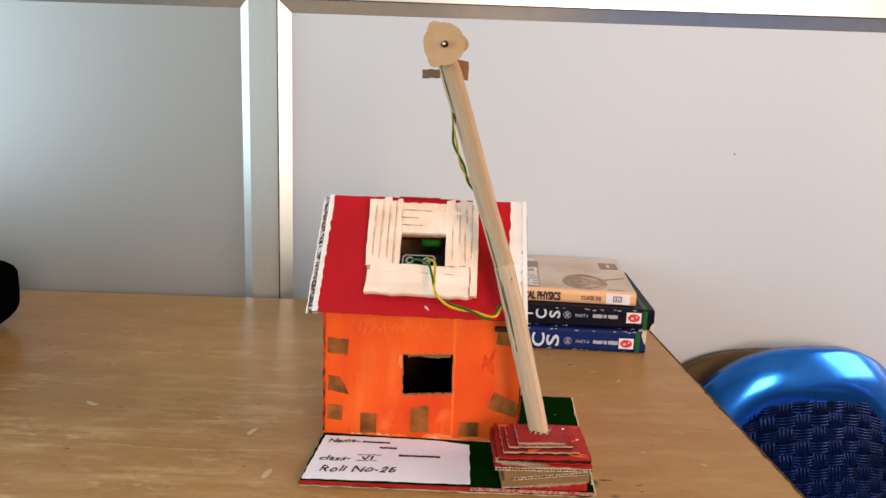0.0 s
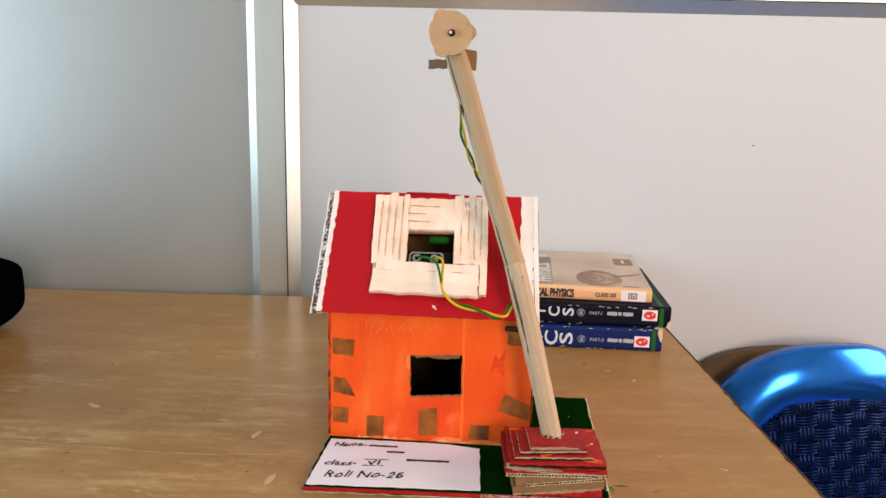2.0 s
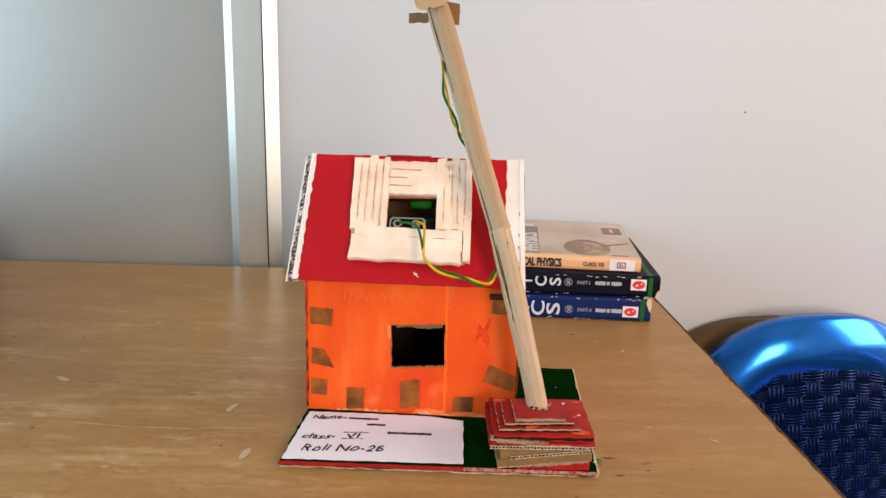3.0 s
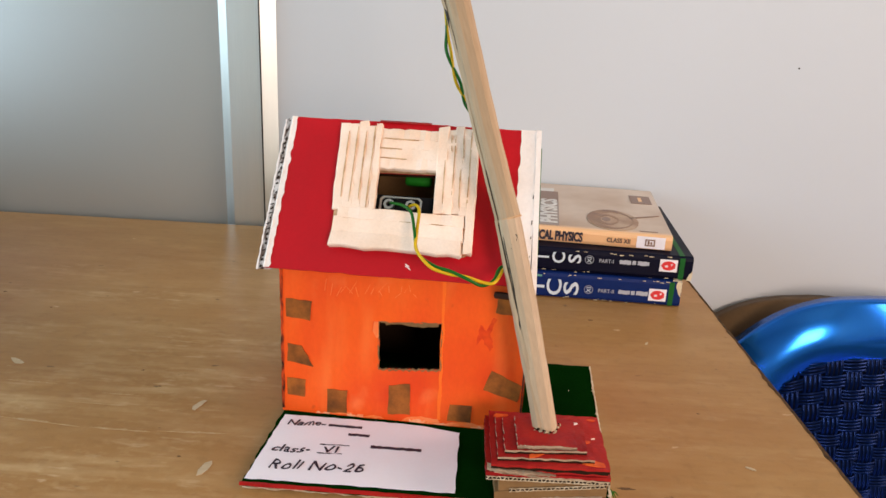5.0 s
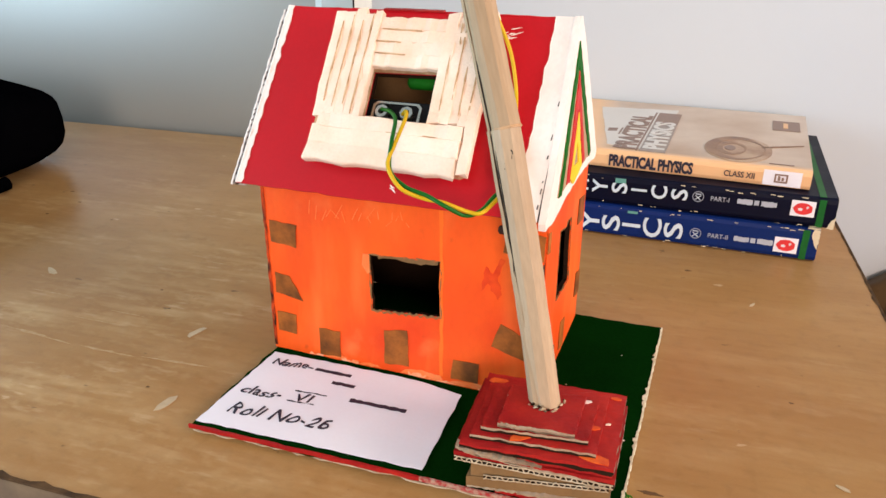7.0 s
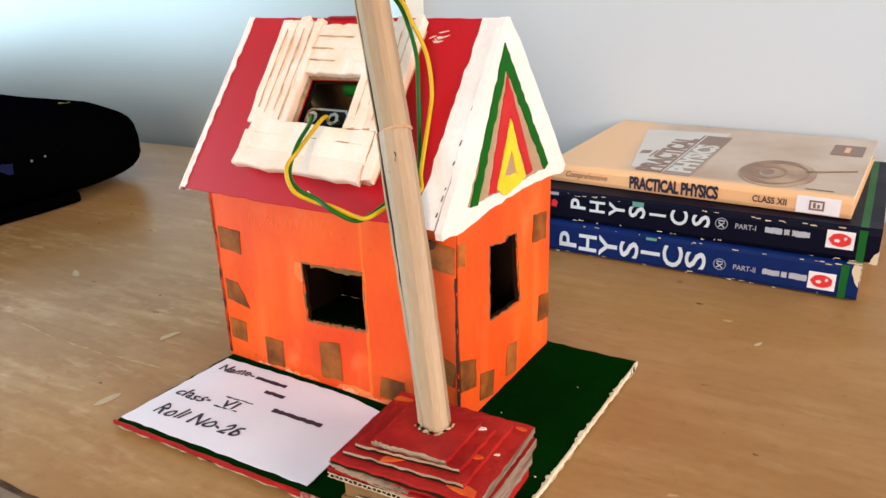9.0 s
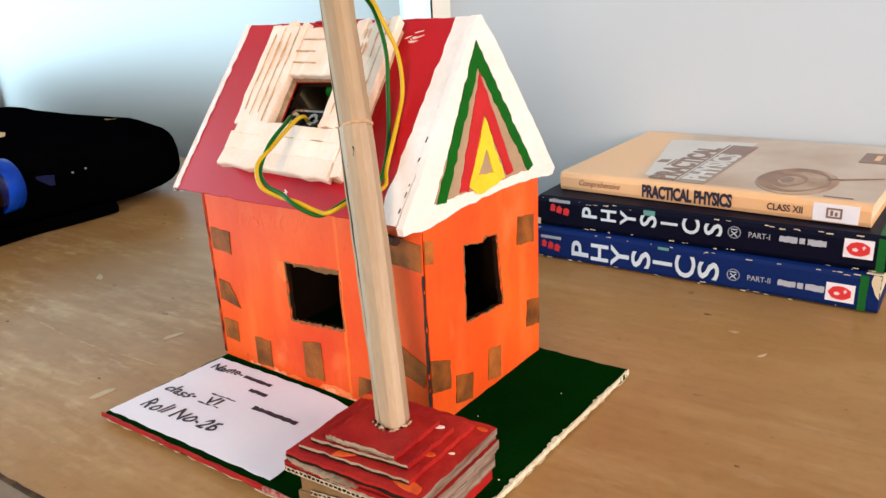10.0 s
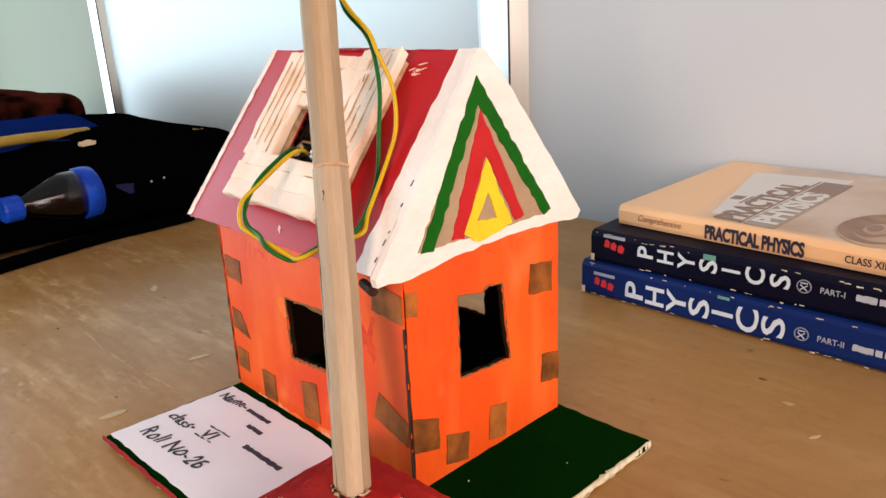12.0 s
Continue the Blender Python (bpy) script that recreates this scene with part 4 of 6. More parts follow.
def stick(a0, b0, a1, b1, w, h, lift=0.0042):
    """A flat stick on the roof from one place to another, with rounded, slightly crooked edges."""
    p0, p1 = Vector((a0, b0 + 0.001, 0)), Vector((a1, b1 + 0.001, 0))
    d = (p1 - p0).normalized()
    s = Vector((-d.y, d.x, 0))
    vs, fs = [], []
    n = 11
    for i in range(n + 1):
        c = p0 + (p1 - p0) * i / n
        k = w / 2 * (1.14 + rnd.uniform(-0.11, 0.11))
        hh = h * (1 + rnd.uniform(-0.10, 0.10))
        c = c + s * rnd.uniform(-0.0003, 0.0003)
        for x, z in ((-1, 0), (-1, 0.8), (-0.86, 1), (0.86, 1), (1, 0.8), (1, 0)):
            rough = d * rnd.uniform(-0.0009, 0.0009) if i in (0, n) else Vector()
            vs.append(F_ROOF @ (c + s * x * k + rough + Vector((0, 0, lift + z * hh))))
        if i:
            fs += [(6 * i - 6 + q, 6 * i - 6 + (q + 1) % 6, 6 * i + (q + 1) % 6, 6 * i + q) for q in range(6)]
    fs += [(5, 4, 3, 2, 1, 0), tuple(6 * n + q for q in range(6))]
    part("stick", (vs, fs), M_STICK, sky_frame)


SOUT = [(0.0305, 0.0168), (0.1130, 0.0160), (0.1156, 0.0175), (0.1142, 0.0985), (0.0295, 0.0970), (0.0305, 0.0410)]
part("backing", plate(ragged(SOUT, 0.006, 0.0004), [HOLE], 0.0056, F_ROOF @ Matrix.Translation((0, 0, 0.0058))), M_GROOVE, sky_frame, "brown backing under the sticks")
for a, w in ((0.0312, 0.0060), (0.0370, 0.0057), (0.0426, 0.0055), (0.0482, 0.0056), (0.0527, 0.0036)):
    stick(a + 0.0012, 0.0385, a - 0.0012, 0.0985 + rnd.uniform(-0.0015, 0.0015), w, 0.0042)
for a, w, e in ((0.0942, 0.0058, 0.0395), (0.0995, 0.0054, 0.0395), (0.1046, 0.0052, 0.0395), (0.1096, 0.0050, 0.0395), (0.1144, 0.0048, 0.0150)):
    stick(a + 0.0012, e, a - 0.0008, 0.0995 + rnd.uniform(-0.002, 0.0015), w, 0.0044)
for b, w in ((0.0715, 0.0066), (0.0783, 0.0070), (0.0852, 0.0068), (0.0922, 0.0070)):
    stick(0.0545, b, 0.0920, b + 0.0005, w, 0.0038)
for b, w in ((0.0190, 0.0090), (0.0278, 0.0090), (0.0358, 0.0072)):
    stick(0.0312 + (b - 0.019) * 0.12, b, 0.1116, b - 0.0010, w, 0.0046)


def groove(a0, b0, a1, b1, w=0.0004):
    """A brown gap that runs part of the way between two sticks."""
    p0, p1 = Vector((a0, b0 + 0.001)), Vector((a1, b1 + 0.001))
    s = Vector((-(p1 - p0).y, (p1 - p0).x)).normalized()
    up, down = [], []
    for k in range(9):
        c, h = p0 + (p1 - p0) * k / 8, w * rnd.uniform(0.5, 1.2) * (0.35 if k in (0, 8) else 1)
        up.append(tuple(c + s * h))
        down.append(tuple(c - s * h))
    part("groove", plate(up + down[::-1], (), 0.0014, F_ROOF @ Matrix.Translation((0, 0, 0.00885))), M_GROOVE, sky_frame, "brown gap between sticks")


for a, b0, b1 in ((0.0333, 0.046, 0.092), (0.0388, 0.043, 0.096), (0.0445, 0.045, 0.093), (0.0498, 0.040, 0.0975), (0.0968, 0.046, 0.076), (0.1020, 0.052, 0.094), (0.1070, 0.044, 0.070), (0.1071, 0.078, 0.092), (0.1120, 0.041, 0.097), (0.0992, 0.082, 0.094)):
    groove(a + 0.0006, b0, a - 0.0006, b1)
for b, a0, a1 in ((0.0750, 0.055, 0.072), (0.0818, 0.054, 0.068), (0.0888, 0.056, 0.078), (0.0320, 0.066, 0.100)):
    groove(a0, b, a1, b - 0.0003, 0.00028)
# a smear of white below the frame
for ca, cb, size, count in ((0.0800, 0.0075, 0.0040, 5), (0.1215, 0.0955, 0.0085, 7)):
    for k in range(count):
        a, b = ca + rnd.uniform(-0.4, 0.4) * size, cb + rnd.uniform(-0.35, 0.35) * size
        ln, q = size * rnd.uniform(0.3, 0.8), rnd.uniform(-0.9, 0.5)
        d = Vector((math.cos(q), math.sin(q)))
        s = Vector((-d.y, d.x)) * rnd.uniform(0.0002, 0.0006)
        c = Vector((a, b))
        out = [tuple(c - d * ln * 0.5), tuple(c - d * ln * 0.2 + s), tuple(c + d * ln * 0.15 + s * 0.8), tuple(c + d * ln * 0.5), tuple(c + d * ln * 0.1 - s * 0.6), tuple(c - d * ln * 0.25 - s)]
        part("paint_smear", plate(out, (), 0.0004, F_ROOF @ Matrix.Translation((0, 0, 0.0003 + 0.00003 * k))), M_WHITE, slope, "thin smear of white paint")

# ---- the battery under the skylight ----
BM = HM @ F_ROOF @ Matrix.Translation((0.0705, 0.0475, -0.0005))
battery = thing("battery", BM, "black square battery with two steel terminals inside the roof", "battery")
part("case", box(-0.0200, 0.0200, -0.0080, 0.0085, -0.0300, -0.0030, 0.001), M_BLACK, battery)
rim = [(-0.0140, -0.0070), (0.0130, -0.0070), (0.0130, 0.0050), (0.0110, 0.0070), (-0.0120, 0.0070), (-0.0140, 0.0050)]
part("cap_rim", plate(rim, [[(a * 0.90, b * 0.84) for a, b in rim]], 0.0008, Matrix.Translation((0, 0, -0.0020))), M_STEEL, battery, "thin bright rim")
for a in (-0.0075, 0.0062):
    ring = [(0.0036 * math.cos(k * math.pi / 4), 0.0036 * math.sin(k * math.pi / 4)) for k in range(8)]
    t = part("terminal", plate(ring, [[(p * 0.5, q * 0.5) for p, q in ring]], 0.0030, Matrix.Translation((a, 0.0005, 0.0006))), M_STEEL, battery, "bright steel terminal")
cap = thing("green_cap", HM @ F_ROOF @ Matrix.Translation((0.0790, 0.0690, -0.0080)), "small green plastic part inside the roof", "plastic part")
part("body", tube([(-0.0085, 0, 0), (-0.007, 0, 0), (0.007, 0, 0), (0.0085, 0, 0)], [0.0024, 0.0036, 0.0036, 0.0024], 12), M_BRIGHT_GREEN, cap, soft=True)

# ---- the windmill: layered pedestal, leaning pole, motor and propeller ----
mill = thing("model_windmill", pose(0, 0, 0), "wooden model windmill leaning on a stacked red cardboard pedestal", "model windmill")
pedestal = tagged(new("pedestal"), "stack of red painted and raw cardboard squares")
pedestal.parent = mill
# each square: its left and right ends, its front edge and how far that runs back to the right, its back edge,
# the heights of its top and of its foot at the left and the right, and the materials of its top,
# of the upper and lower half of its cut edge, and of its right-hand edge
# a near-black half edge paints the shade between squares into the colour
LAYERS = [
    (0.0600, 0.1078, 0.4658, 0.0004, 0.5192, 0.0062, 0.0102, 0.0042, 0.0042, M_WORN_RED, M_WORN_RED, M_WORN_RED, M_WORN_RED),
    (0.0470, 0.1092, 0.4652, 0.0012, 0.5195, 0.0108, 0.0172, 0.0050, 0.0108, M_CARD, M_CARD, M_CARD, M_STREAKED),
    (0.0490, 0.1095, 0.4656, 0.0012, 0.5202, 0.0188, 0.0190, 0.0112, 0.0176, M_CARD, M_CARD, M_CARD, M_STREAKED),
    (0.0412, 0.1105, 0.4648, 0.0012, 0.5210, 0.0236, 0.0236, 0.0192, 0.0194, M_WORN_RED, M_WORN_RED, M_SHADE_BROWN, M_STREAKED),
    (0.0415, 0.1090, 0.4662, 0.0006, 0.5211, 0.0258, 0.0258, 0.0238, 0.0238, M_WORN_RED, M_SHADE_BROWN, M_WORN_RED, M_STREAKED),
    (0.0438, 0.1096, 0.4640, 0.0022, 0.5212, 0.0290, 0.0290, 0.0266, 0.0261, M_WORN_RED, M_WORN_RED, M_SHADE_BROWN, M_STREAKED),
    (0.0474, 0.1016, 0.4682, 0.0024, 0.5160, 0.0314, 0.0314, 0.0292, 0.0292, M_WORN_RED, M_TORN, M_SHADE_BROWN, M_WORN_RED),
    (0.0514, 0.0976, 0.4716, 0.0038, 0.5065, 0.0338, 0.0338, 0.0316, 0.0316, M_WORN_RED, M_TORN, M_SHADE_BROWN, M_WORN_RED),
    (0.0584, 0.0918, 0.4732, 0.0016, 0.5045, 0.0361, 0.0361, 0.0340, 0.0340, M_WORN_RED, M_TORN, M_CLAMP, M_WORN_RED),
]
rnd = random.Random(3)


def cardboard_square(corners, m_top, m_up, m_low, m_right):
    """A square of board whose edges wander a little, with its painted face and its cut edge in two halves."""
    rim, n = [], 16
    for e in range(4):
        p, q = corners[e], corners[(e + 1) % 4]
        for k in range(n):
            x, y, zt, zb = [a + (b - a) * k / n for a, b in zip(p, q)]
            j = 0.0 if k == 0 else 1.0
            wave = 0.00025 * math.sin(k * 0.9 + x * 900)
            rim.append((x + j * rnd.uniform(-0.0003, 0.0003), y + j * rnd.uniform(-0.0003, 0.0003), zt + wave, zb + wave * 0.5, e))
    mid = [(zt + zb) / 2 + rnd.uniform(-0.0003, 0.0003) for _, _, zt, zb, _ in rim]
    count = len(rim)
    top = [Vector((x, y, zt)) for x, y, zt, _, _ in rim]
    mean = sum((Vector(c[:3]) for c in corners), Vector()) / 4
    plane = [Vector(corners[e][:3]).lerp(Vector(corners[(e + 1) % 4][:3]), k / n).lerp(mean, 0.10) for e in range(4) for k in range(n)]
    faces = [(top + plane, [(k, (k + 1) % count, count + (k + 1) % count, count + k) for k in range(count)] + [tuple(range(count, 2 * count))])]
    for right in (False, True):
        for upper in (True, False):
            vs, fs = [], []
            for k in range(count):
                if (rim[k][4] == 1) != right:
                    continue
                for x, y, zt, zb, _ in (rim[k], rim[(k + 1) % count]):
                    z = mid[k] if len(vs) % 4 == 0 else mid[(k + 1) % count]
                    vs += [Vector((x, y, zt if upper else z)), Vector((x, y, z if upper else zb))]
                fs.append((len(vs) - 4, len(vs) - 3, len(vs) - 1, len(vs) - 2))
            faces.append((vs, fs))
    low = [Vector((x, y, zb)) for x, y, _, zb, _ in rim]
    faces.append((low, [tuple(range(count))]))
    label = "raw brown cardboard square" if m_top == M_CARD else "red painted cardboard square"
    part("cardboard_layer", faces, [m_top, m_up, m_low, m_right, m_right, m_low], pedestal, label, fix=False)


for x0, x1, y0, skew, y1, top_l, top_r, foot_l, foot_r, *mats in LAYERS:
    cardboard_square([(x0, y0, top_l, foot_l), (x1, y0 + skew, top_r, foot_r), (x1 + 0.0014, y1, top_r, foot_r), (x0 - 0.0003, y1, top_l, foot_l)], *mats)


def fringe(x0, y0, z0, x1, y1, z1, n, rise, r, mat, label, name="flute_edge"):
    """A row of small arches along the front of a board: the edge of its waved sheet."""
    rr = random.Random(int(x0 * 1e5) + n)
    def along(k, up):
        q = k / (n * 10)
        return (x0 + (x1 - x0) * q, y0 + (y1 - y0) * q - 0.0004, z0 + (z1 - z0) * q + up + rr.uniform(-0.00018, 0.00018))

    pts = [along(k, rise * (0.5 - 0.5 * math.tanh(2.6 * math.cos(2 * math.pi * k / 10)))) for k in range(n * 10 + 1)]
    part(name, tube(pts, [r * rr.uniform(0.7, 1.3) for _ in pts], 5), mat, pedestal, label)
    for up in (0.0, rise):
        pts = [along(k, up) for k in range(0, n * 10 + 1, 3)]
        part("liner_edge", tube(pts, [r * rr.uniform(0.5, 1.2) for _ in pts], 5), mat, pedestal, label)
    # near-black sheet behind the arches stands for the shade in the hollows
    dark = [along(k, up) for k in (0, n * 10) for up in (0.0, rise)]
    part("board_core", ([Vector(p) + Vector((0, 0.0001, 0)) for p in dark], [(0, 1, 3, 2)]), M_SHADE_BROWN, pedestal, "near-black sheet for the shade in the board's flutes", fix=False)


def torn_strip(pts, depth, mat, label):
    """A flap of torn liner: pts are its upper and lower edge heights along the front."""
    rr = random.Random(int(pts[0][0] * 1e5))
    fine = []
    for p, q in zip(pts, pts[1:]):
        for k in range(6):
            e = [p[c] + (q[c] - p[c]) * k / 6 for c in range(4)]
            fine.append((e[0], e[1] + rr.uniform(-0.0003, 0.0003), e[2] + rr.uniform(-0.0004, 0.0003), e[3] + rr.uniform(-0.0004, 0.0004)))
    pts = fine + [pts[-1]]
    vs, fs = [], []
    for x, y, zt, zb in pts:
        vs += [(x, y + depth, zt), (x, y, (zt + zb) / 2 + 0.0004), (x, y + 0.0006, zb)]
    for i in range(len(pts) - 1):
        fs += [(3 * i + q, 3 * i + q + 1, 3 * i + q + 4, 3 * i + q + 3) for q in range(2)]
    part("torn_liner", (vs, fs), mat, pedestal, label, fix=False)


fringe(0.0416, 0.4646, 0.0194, 0.1100, 0.4658, 0.0194, 15, 0.0019, 0.00030, M_CARD_PALE, "pale scalloped board edge")
fringe(0.0550, 0.4650, 0.0118, 0.1085, 0.4662, 0.0172, 11, 0.0017, 0.00030, M_CARD_PALE, "pale scalloped board edge")
torn_strip([(0.0475, 0.4648, 0.0058, 0.0046), (0.0560, 0.4646, 0.0064, 0.0056), (0.0640, 0.4644, 0.0074, 0.0062), (0.0720, 0.4646, 0.0080, 0.0070)], 0.002, M_CARD_PALE, "pale crushed board edge")
torn_strip([(0.0418, 0.4648, 0.0268, 0.0245), (0.0480, 0.4632, 0.0270, 0.0246), (0.0560, 0.4630, 0.0262, 0.0240), (0.0640, 0.4634, 0.0254, 0.0234), (0.0720, 0.4640, 0.0246, 0.0232), (0.0800, 0.4646, 0.0238, 0.0228)], 0.004, M_TORN, "torn cream liner")
torn_strip([(0.0460, 0.4640, 0.0240, 0.0232), (0.0640, 0.4640, 0.0230, 0.0223), (0.0800, 0.4644, 0.0224, 0.0214), (0.0960, 0.4646, 0.0220, 0.0208), (0.1095, 0.4652, 0.0214, 0.0200)], 0.002, M_CARD_PALE, "pale torn liner")
torn_strip([(0.0700, 0.4644, 0.0082, 0.0066), (0.0800, 0.4640, 0.0094, 0.0076), (0.0920, 0.4642, 0.0104, 0.0088), (0.1070, 0.4650, 0.0114, 0.0100)], 0.002, M_TORN, "torn cream liner")
torn_strip([(0.0590, 0.4730, 0.0362, 0.0350), (0.0660, 0.4724, 0.0364, 0.0347), (0.0740, 0.4728, 0.0363, 0.0350), (0.0900, 0.4742, 0.0361, 0.0352)], 0.0012, M_TORN, "torn cream liner")
# daubs of paint on the steps
for x, y, z, r, mt in ((0.1012, 0.4702, 0.0294, 0.0085, M_DAUB), (0.070, 0.4735, 0.0318, 0.008, M_DAUB), (0.050, 0.512, 0.0318, 0.006, M_DAUB), (0.0935, 0.5035, 0.0342, 0.0030, M_WHITE), (0.1065, 0.5170, 0.0294, 0.003, M_DAUB), (0.1045, 0.4960, 0.0294, 0.0016, M_STICK), (0.0985, 0.4880, 0.0318, 0.0040, M_DAUB)):
    pts = [(r * rnd.uniform(0.6, 1) * math.cos(a), 0.45 * r * rnd.uniform(0.6, 1) * math.sin(a)) for a in [k * 0.7 for k in range(9)]]
    part("paint_daub", plate(pts, (), 0.0004, pose(x, y, z, 0, 0, rnd.uniform(-20, 40))), mt, pedestal, "daub of paint")

def pole_frame(p, q):
    d = (q - p).normalized()
    s = d.cross(Vector((0, 1, 0))).normalized()
    s = s if s.x > 0 else -s
    f = d.cross(s).normalized()
    f = f if f.y < 0 else -f
    m = Matrix((s, f, d)).transposed().to_4x4()
    m.translation = p
    return m, (q - p).length


FOOT, JOINT, TIP = Vector((0.0768, 0.4950, 0.0312)), Vector((0.0462, 0.5220, 0.1537)), Vector((-0.0030, 0.5640, 0.3090))


def pole_piece(section, z0, z1, n, jit, seed, r0=1.0, r1=1.0, turn=0.0):
    r = random.Random(seed)
    vs, fs, k = [], [], len(section)
    for i in range(n + 1):
        z = z0 + (z1 - z0) * i / n
        g = (r0 + (r1 - r0) * i / n) * (1 + r.uniform(-jit, jit))
        bend = 0.0004 * math.sin(z * 40 + seed)
        ct, st = math.cos(turn * (1 - i / n)), math.sin(turn * (1 - i / n))
        for x, y in section:
            vs.append(Vector(((x * ct - y * st) * g + bend, (x * st + y * ct) * g, z)))
        if i:
            fs += [((i - 1) * k + q, (i - 1) * k + (q + 1) % k, i * k + (q + 1) % k, i * k + q) for q in range(k)]
    fs += [tuple(range(k))[::-1], tuple(n * k + q for q in range(k))]
    return vs, fs


SECTION = [(0.0006 + 0.0069 * r * math.cos(q), 0.0069 * r * math.sin(q)) for q, r in ((0.10, 1.0), (0.62, 0.99), (1.05, 0.99), (1.72, 0.97), (2.20, 1.0), (2.75, 1.0), (3.35, 1.0), (4.0, 0.98), (4.7, 0.98), (5.5, 1.0))]
for p, q, seed, r0, r1, tw in ((FOOT, JOINT, 5, 0.98, 1.03, -0.75), (JOINT, TIP, 9, 0.99, 1.10, 0.0)):
    fm, ln = pole_frame(p, q)
    pole = part("pole", pole_piece(SECTION, 0.0, ln, 16, 0.02, seed, r0, r1), M_POLE_PALE if seed == 5 else M_POLE, mill, "bare wooden pole with a dark split along one side", m=fm)
    part("side_strip", pole_piece([(-0.0071, 0.0022), (-0.0056, 0.0036), (-0.0055, -0.0030), (-0.0068, -0.0030)], -0.002, ln, 14, 0.04, seed + 1, r0, r1, tw), M_POLE, pole, "split wooden strip")
    part("dark_split", pole_piece([(-0.0064, 0.0024), (-0.0050, 0.0036), (-0.0050, -0.0026), (-0.0064, -0.0024)], 0.0, ln * 0.99, 12, 0.03, seed + 2, r0, r1, tw), M_DARK, pole, "dark gap")
    if seed == 5:
        rr = random.Random(31)
        crumbs = []
        for k in range(34):
            q = 1.9 + k * 0.137 + rr.uniform(-0.05, 0.05)
            far = 0.0076 + rr.uniform(-0.0006, 0.0012)
            c = Vector((far * math.cos(q), -far * math.sin(q), 0.0040 + 0.0016 * math.sin(q * 2) + rr.uniform(-0.0006, 0.0004)))
            r_, w_ = rr.uniform(0.0004, 0.0008), rr.uniform(0.0006, 0.0018)
            d = Vector((math.sin(q), math.cos(q), rr.uniform(-0.5, 0.5))) * w_
            crumbs.append(tube([c - d, c - d * 0.3 + Vector((0, 0, r_ * 0.5)), c + d * 0.4, c + d], [r_ * 0.3, r_, r_ * 0.8, r_ * 0.2], 6))
        part("glue", crumbs, [rr.choice((M_TORN, M_SHADE_BROWN, M_SHADE_BROWN, M_CARD_PALE, M_CLAMP)) for _ in crumbs], pole, "crumbs of dried glue round the foot")
    else:
        part("joint", pole_piece([(x * 1.015, y * 1.015) for x, y in SECTION], -0.0006, 0.0006, 3, 0.03, 8), M_GROOVE, pole, "raised joint between two lengths")
# dark cracks and knots in the wood
fm, ln = pole_frame(FOOT, JOINT)
rr = random.Random(17)
for ang, z0, z1, w in ((2.45, 0.004, 0.060, 0.0004), (2.30, 0.062, 0.121, 0.0005), (1.75, 0.112, 0.121, 0.0005), (1.20, 0.116, 0.120, 0.0004)):
    pts = []
    for k in range(12):
        q = ang + 0.05 * math.sin(k * 0.5 + ang) + rr.uniform(-0.012, 0.012)
        s_ = 0.0064 * (abs(math.cos(q)) ** 2.4 + abs(math.sin(q)) ** 2.4) ** (-1 / 2.4)
        pts.append(Vector((s_ * math.cos(q) + 0.0006, s_ * math.sin(q), z0 + (z1 - z0) * k / 11)))
    part("crack", tube(pts, [w * rr.uniform(0.3, 1.0) for _ in pts], 5), M_DARK, mill, "dark crack in the wood", m=fm)
part("peg", tube([in_peg for in_peg in (HM @ Vector((0.134, -0.003, 0.0965)), HM @ Vector((0.150, -0.010, 0.0985)))], 0.0022, 7), M_PEG, mill, "brown wooden peg under the eave")
HUB = Vector((-0.0045, 0.5640, 0.3158))

# motor head: axis towards the front
head = tagged(new("motor_head"), "small motor with cardboard clamps and a propeller")
head.parent = mill
head.matrix_basis = Matrix.Translation(HUB)
part("motor_body", tube([(0, 0.018, 0), (0, 0.016, 0), (0, -0.008, 0), (0, -0.010, 0)], [0.009, 0.0115, 0.0115, 0.009], 20), M_HUB, head, "round tan motor body", soft=False)
part("shaft", tube([(0, -0.009, 0), (0, -0.019, 0)], 0.0012, 10), M_STEEL, head)
part("clamp", plate(ragged(rect(-0.0160, -0.002, -0.0240, -0.0175), 0.004, 0.0005), (), 0.004, frame_of((0, -0.004, 0), (1, 0, 0.05), (0, 0, 1))), M_CLAMP, head, "brown cardboard clamp")
part("clamp", plate(ragged(rect(0.0105, 0.0195, -0.0225, -0.0085), 0.004, 0.0005), (), 0.004, frame_of((0, -0.004, 0), (1, 0, -0.15), (0, 0, 1))), M_CARD, head, "brown cardboard clamp")
disc = [(0.0156 * (1 + 0.02 * math.sin(5 * q)) * math.cos(q * 0.2094), 0.0156 * (1 + 0.02 * math.cos(3 * q)) * math.sin(q * 0.2094)) for q in range(30)]
prop = part("propeller", plate(disc, [[(0.0022 * math.cos(q * 0.785), 0.0022 * math.sin(q * 0.785)) for q in range(8)]], 0.0030, frame_of((0, -0.0150, 0), (1, 0, 0), (0, 0, 1))), M_HUB, head, "round tan cardboard propeller disc at rest")
part("bush", tube([(0.0008, -0.0150, 0), (0.0008, -0.0185, 0)], [0.0026, 0.0022], 10), M_SHADE_BROWN, prop, "dark bush on the axle")
BL_ = [(-0.0062, 0.012), (0.0062, 0.012), (0.0050, 0.0160), (0.0016, 0.0186), (-0.0020, 0.0183), (-0.0054, 0.0155)]
for ang in (32, 152, 272):
    part("blade", plate(BL_, (), 0.0010, Matrix.Translation((0, -0.0142, 0)) @ Matrix.Rotation(radians(-ang), 4, 'Y') @ frame_of((0, 0, 0), (1, 0.22, 0), (0, 0, 1))), M_HUB, prop, "short tan blade")

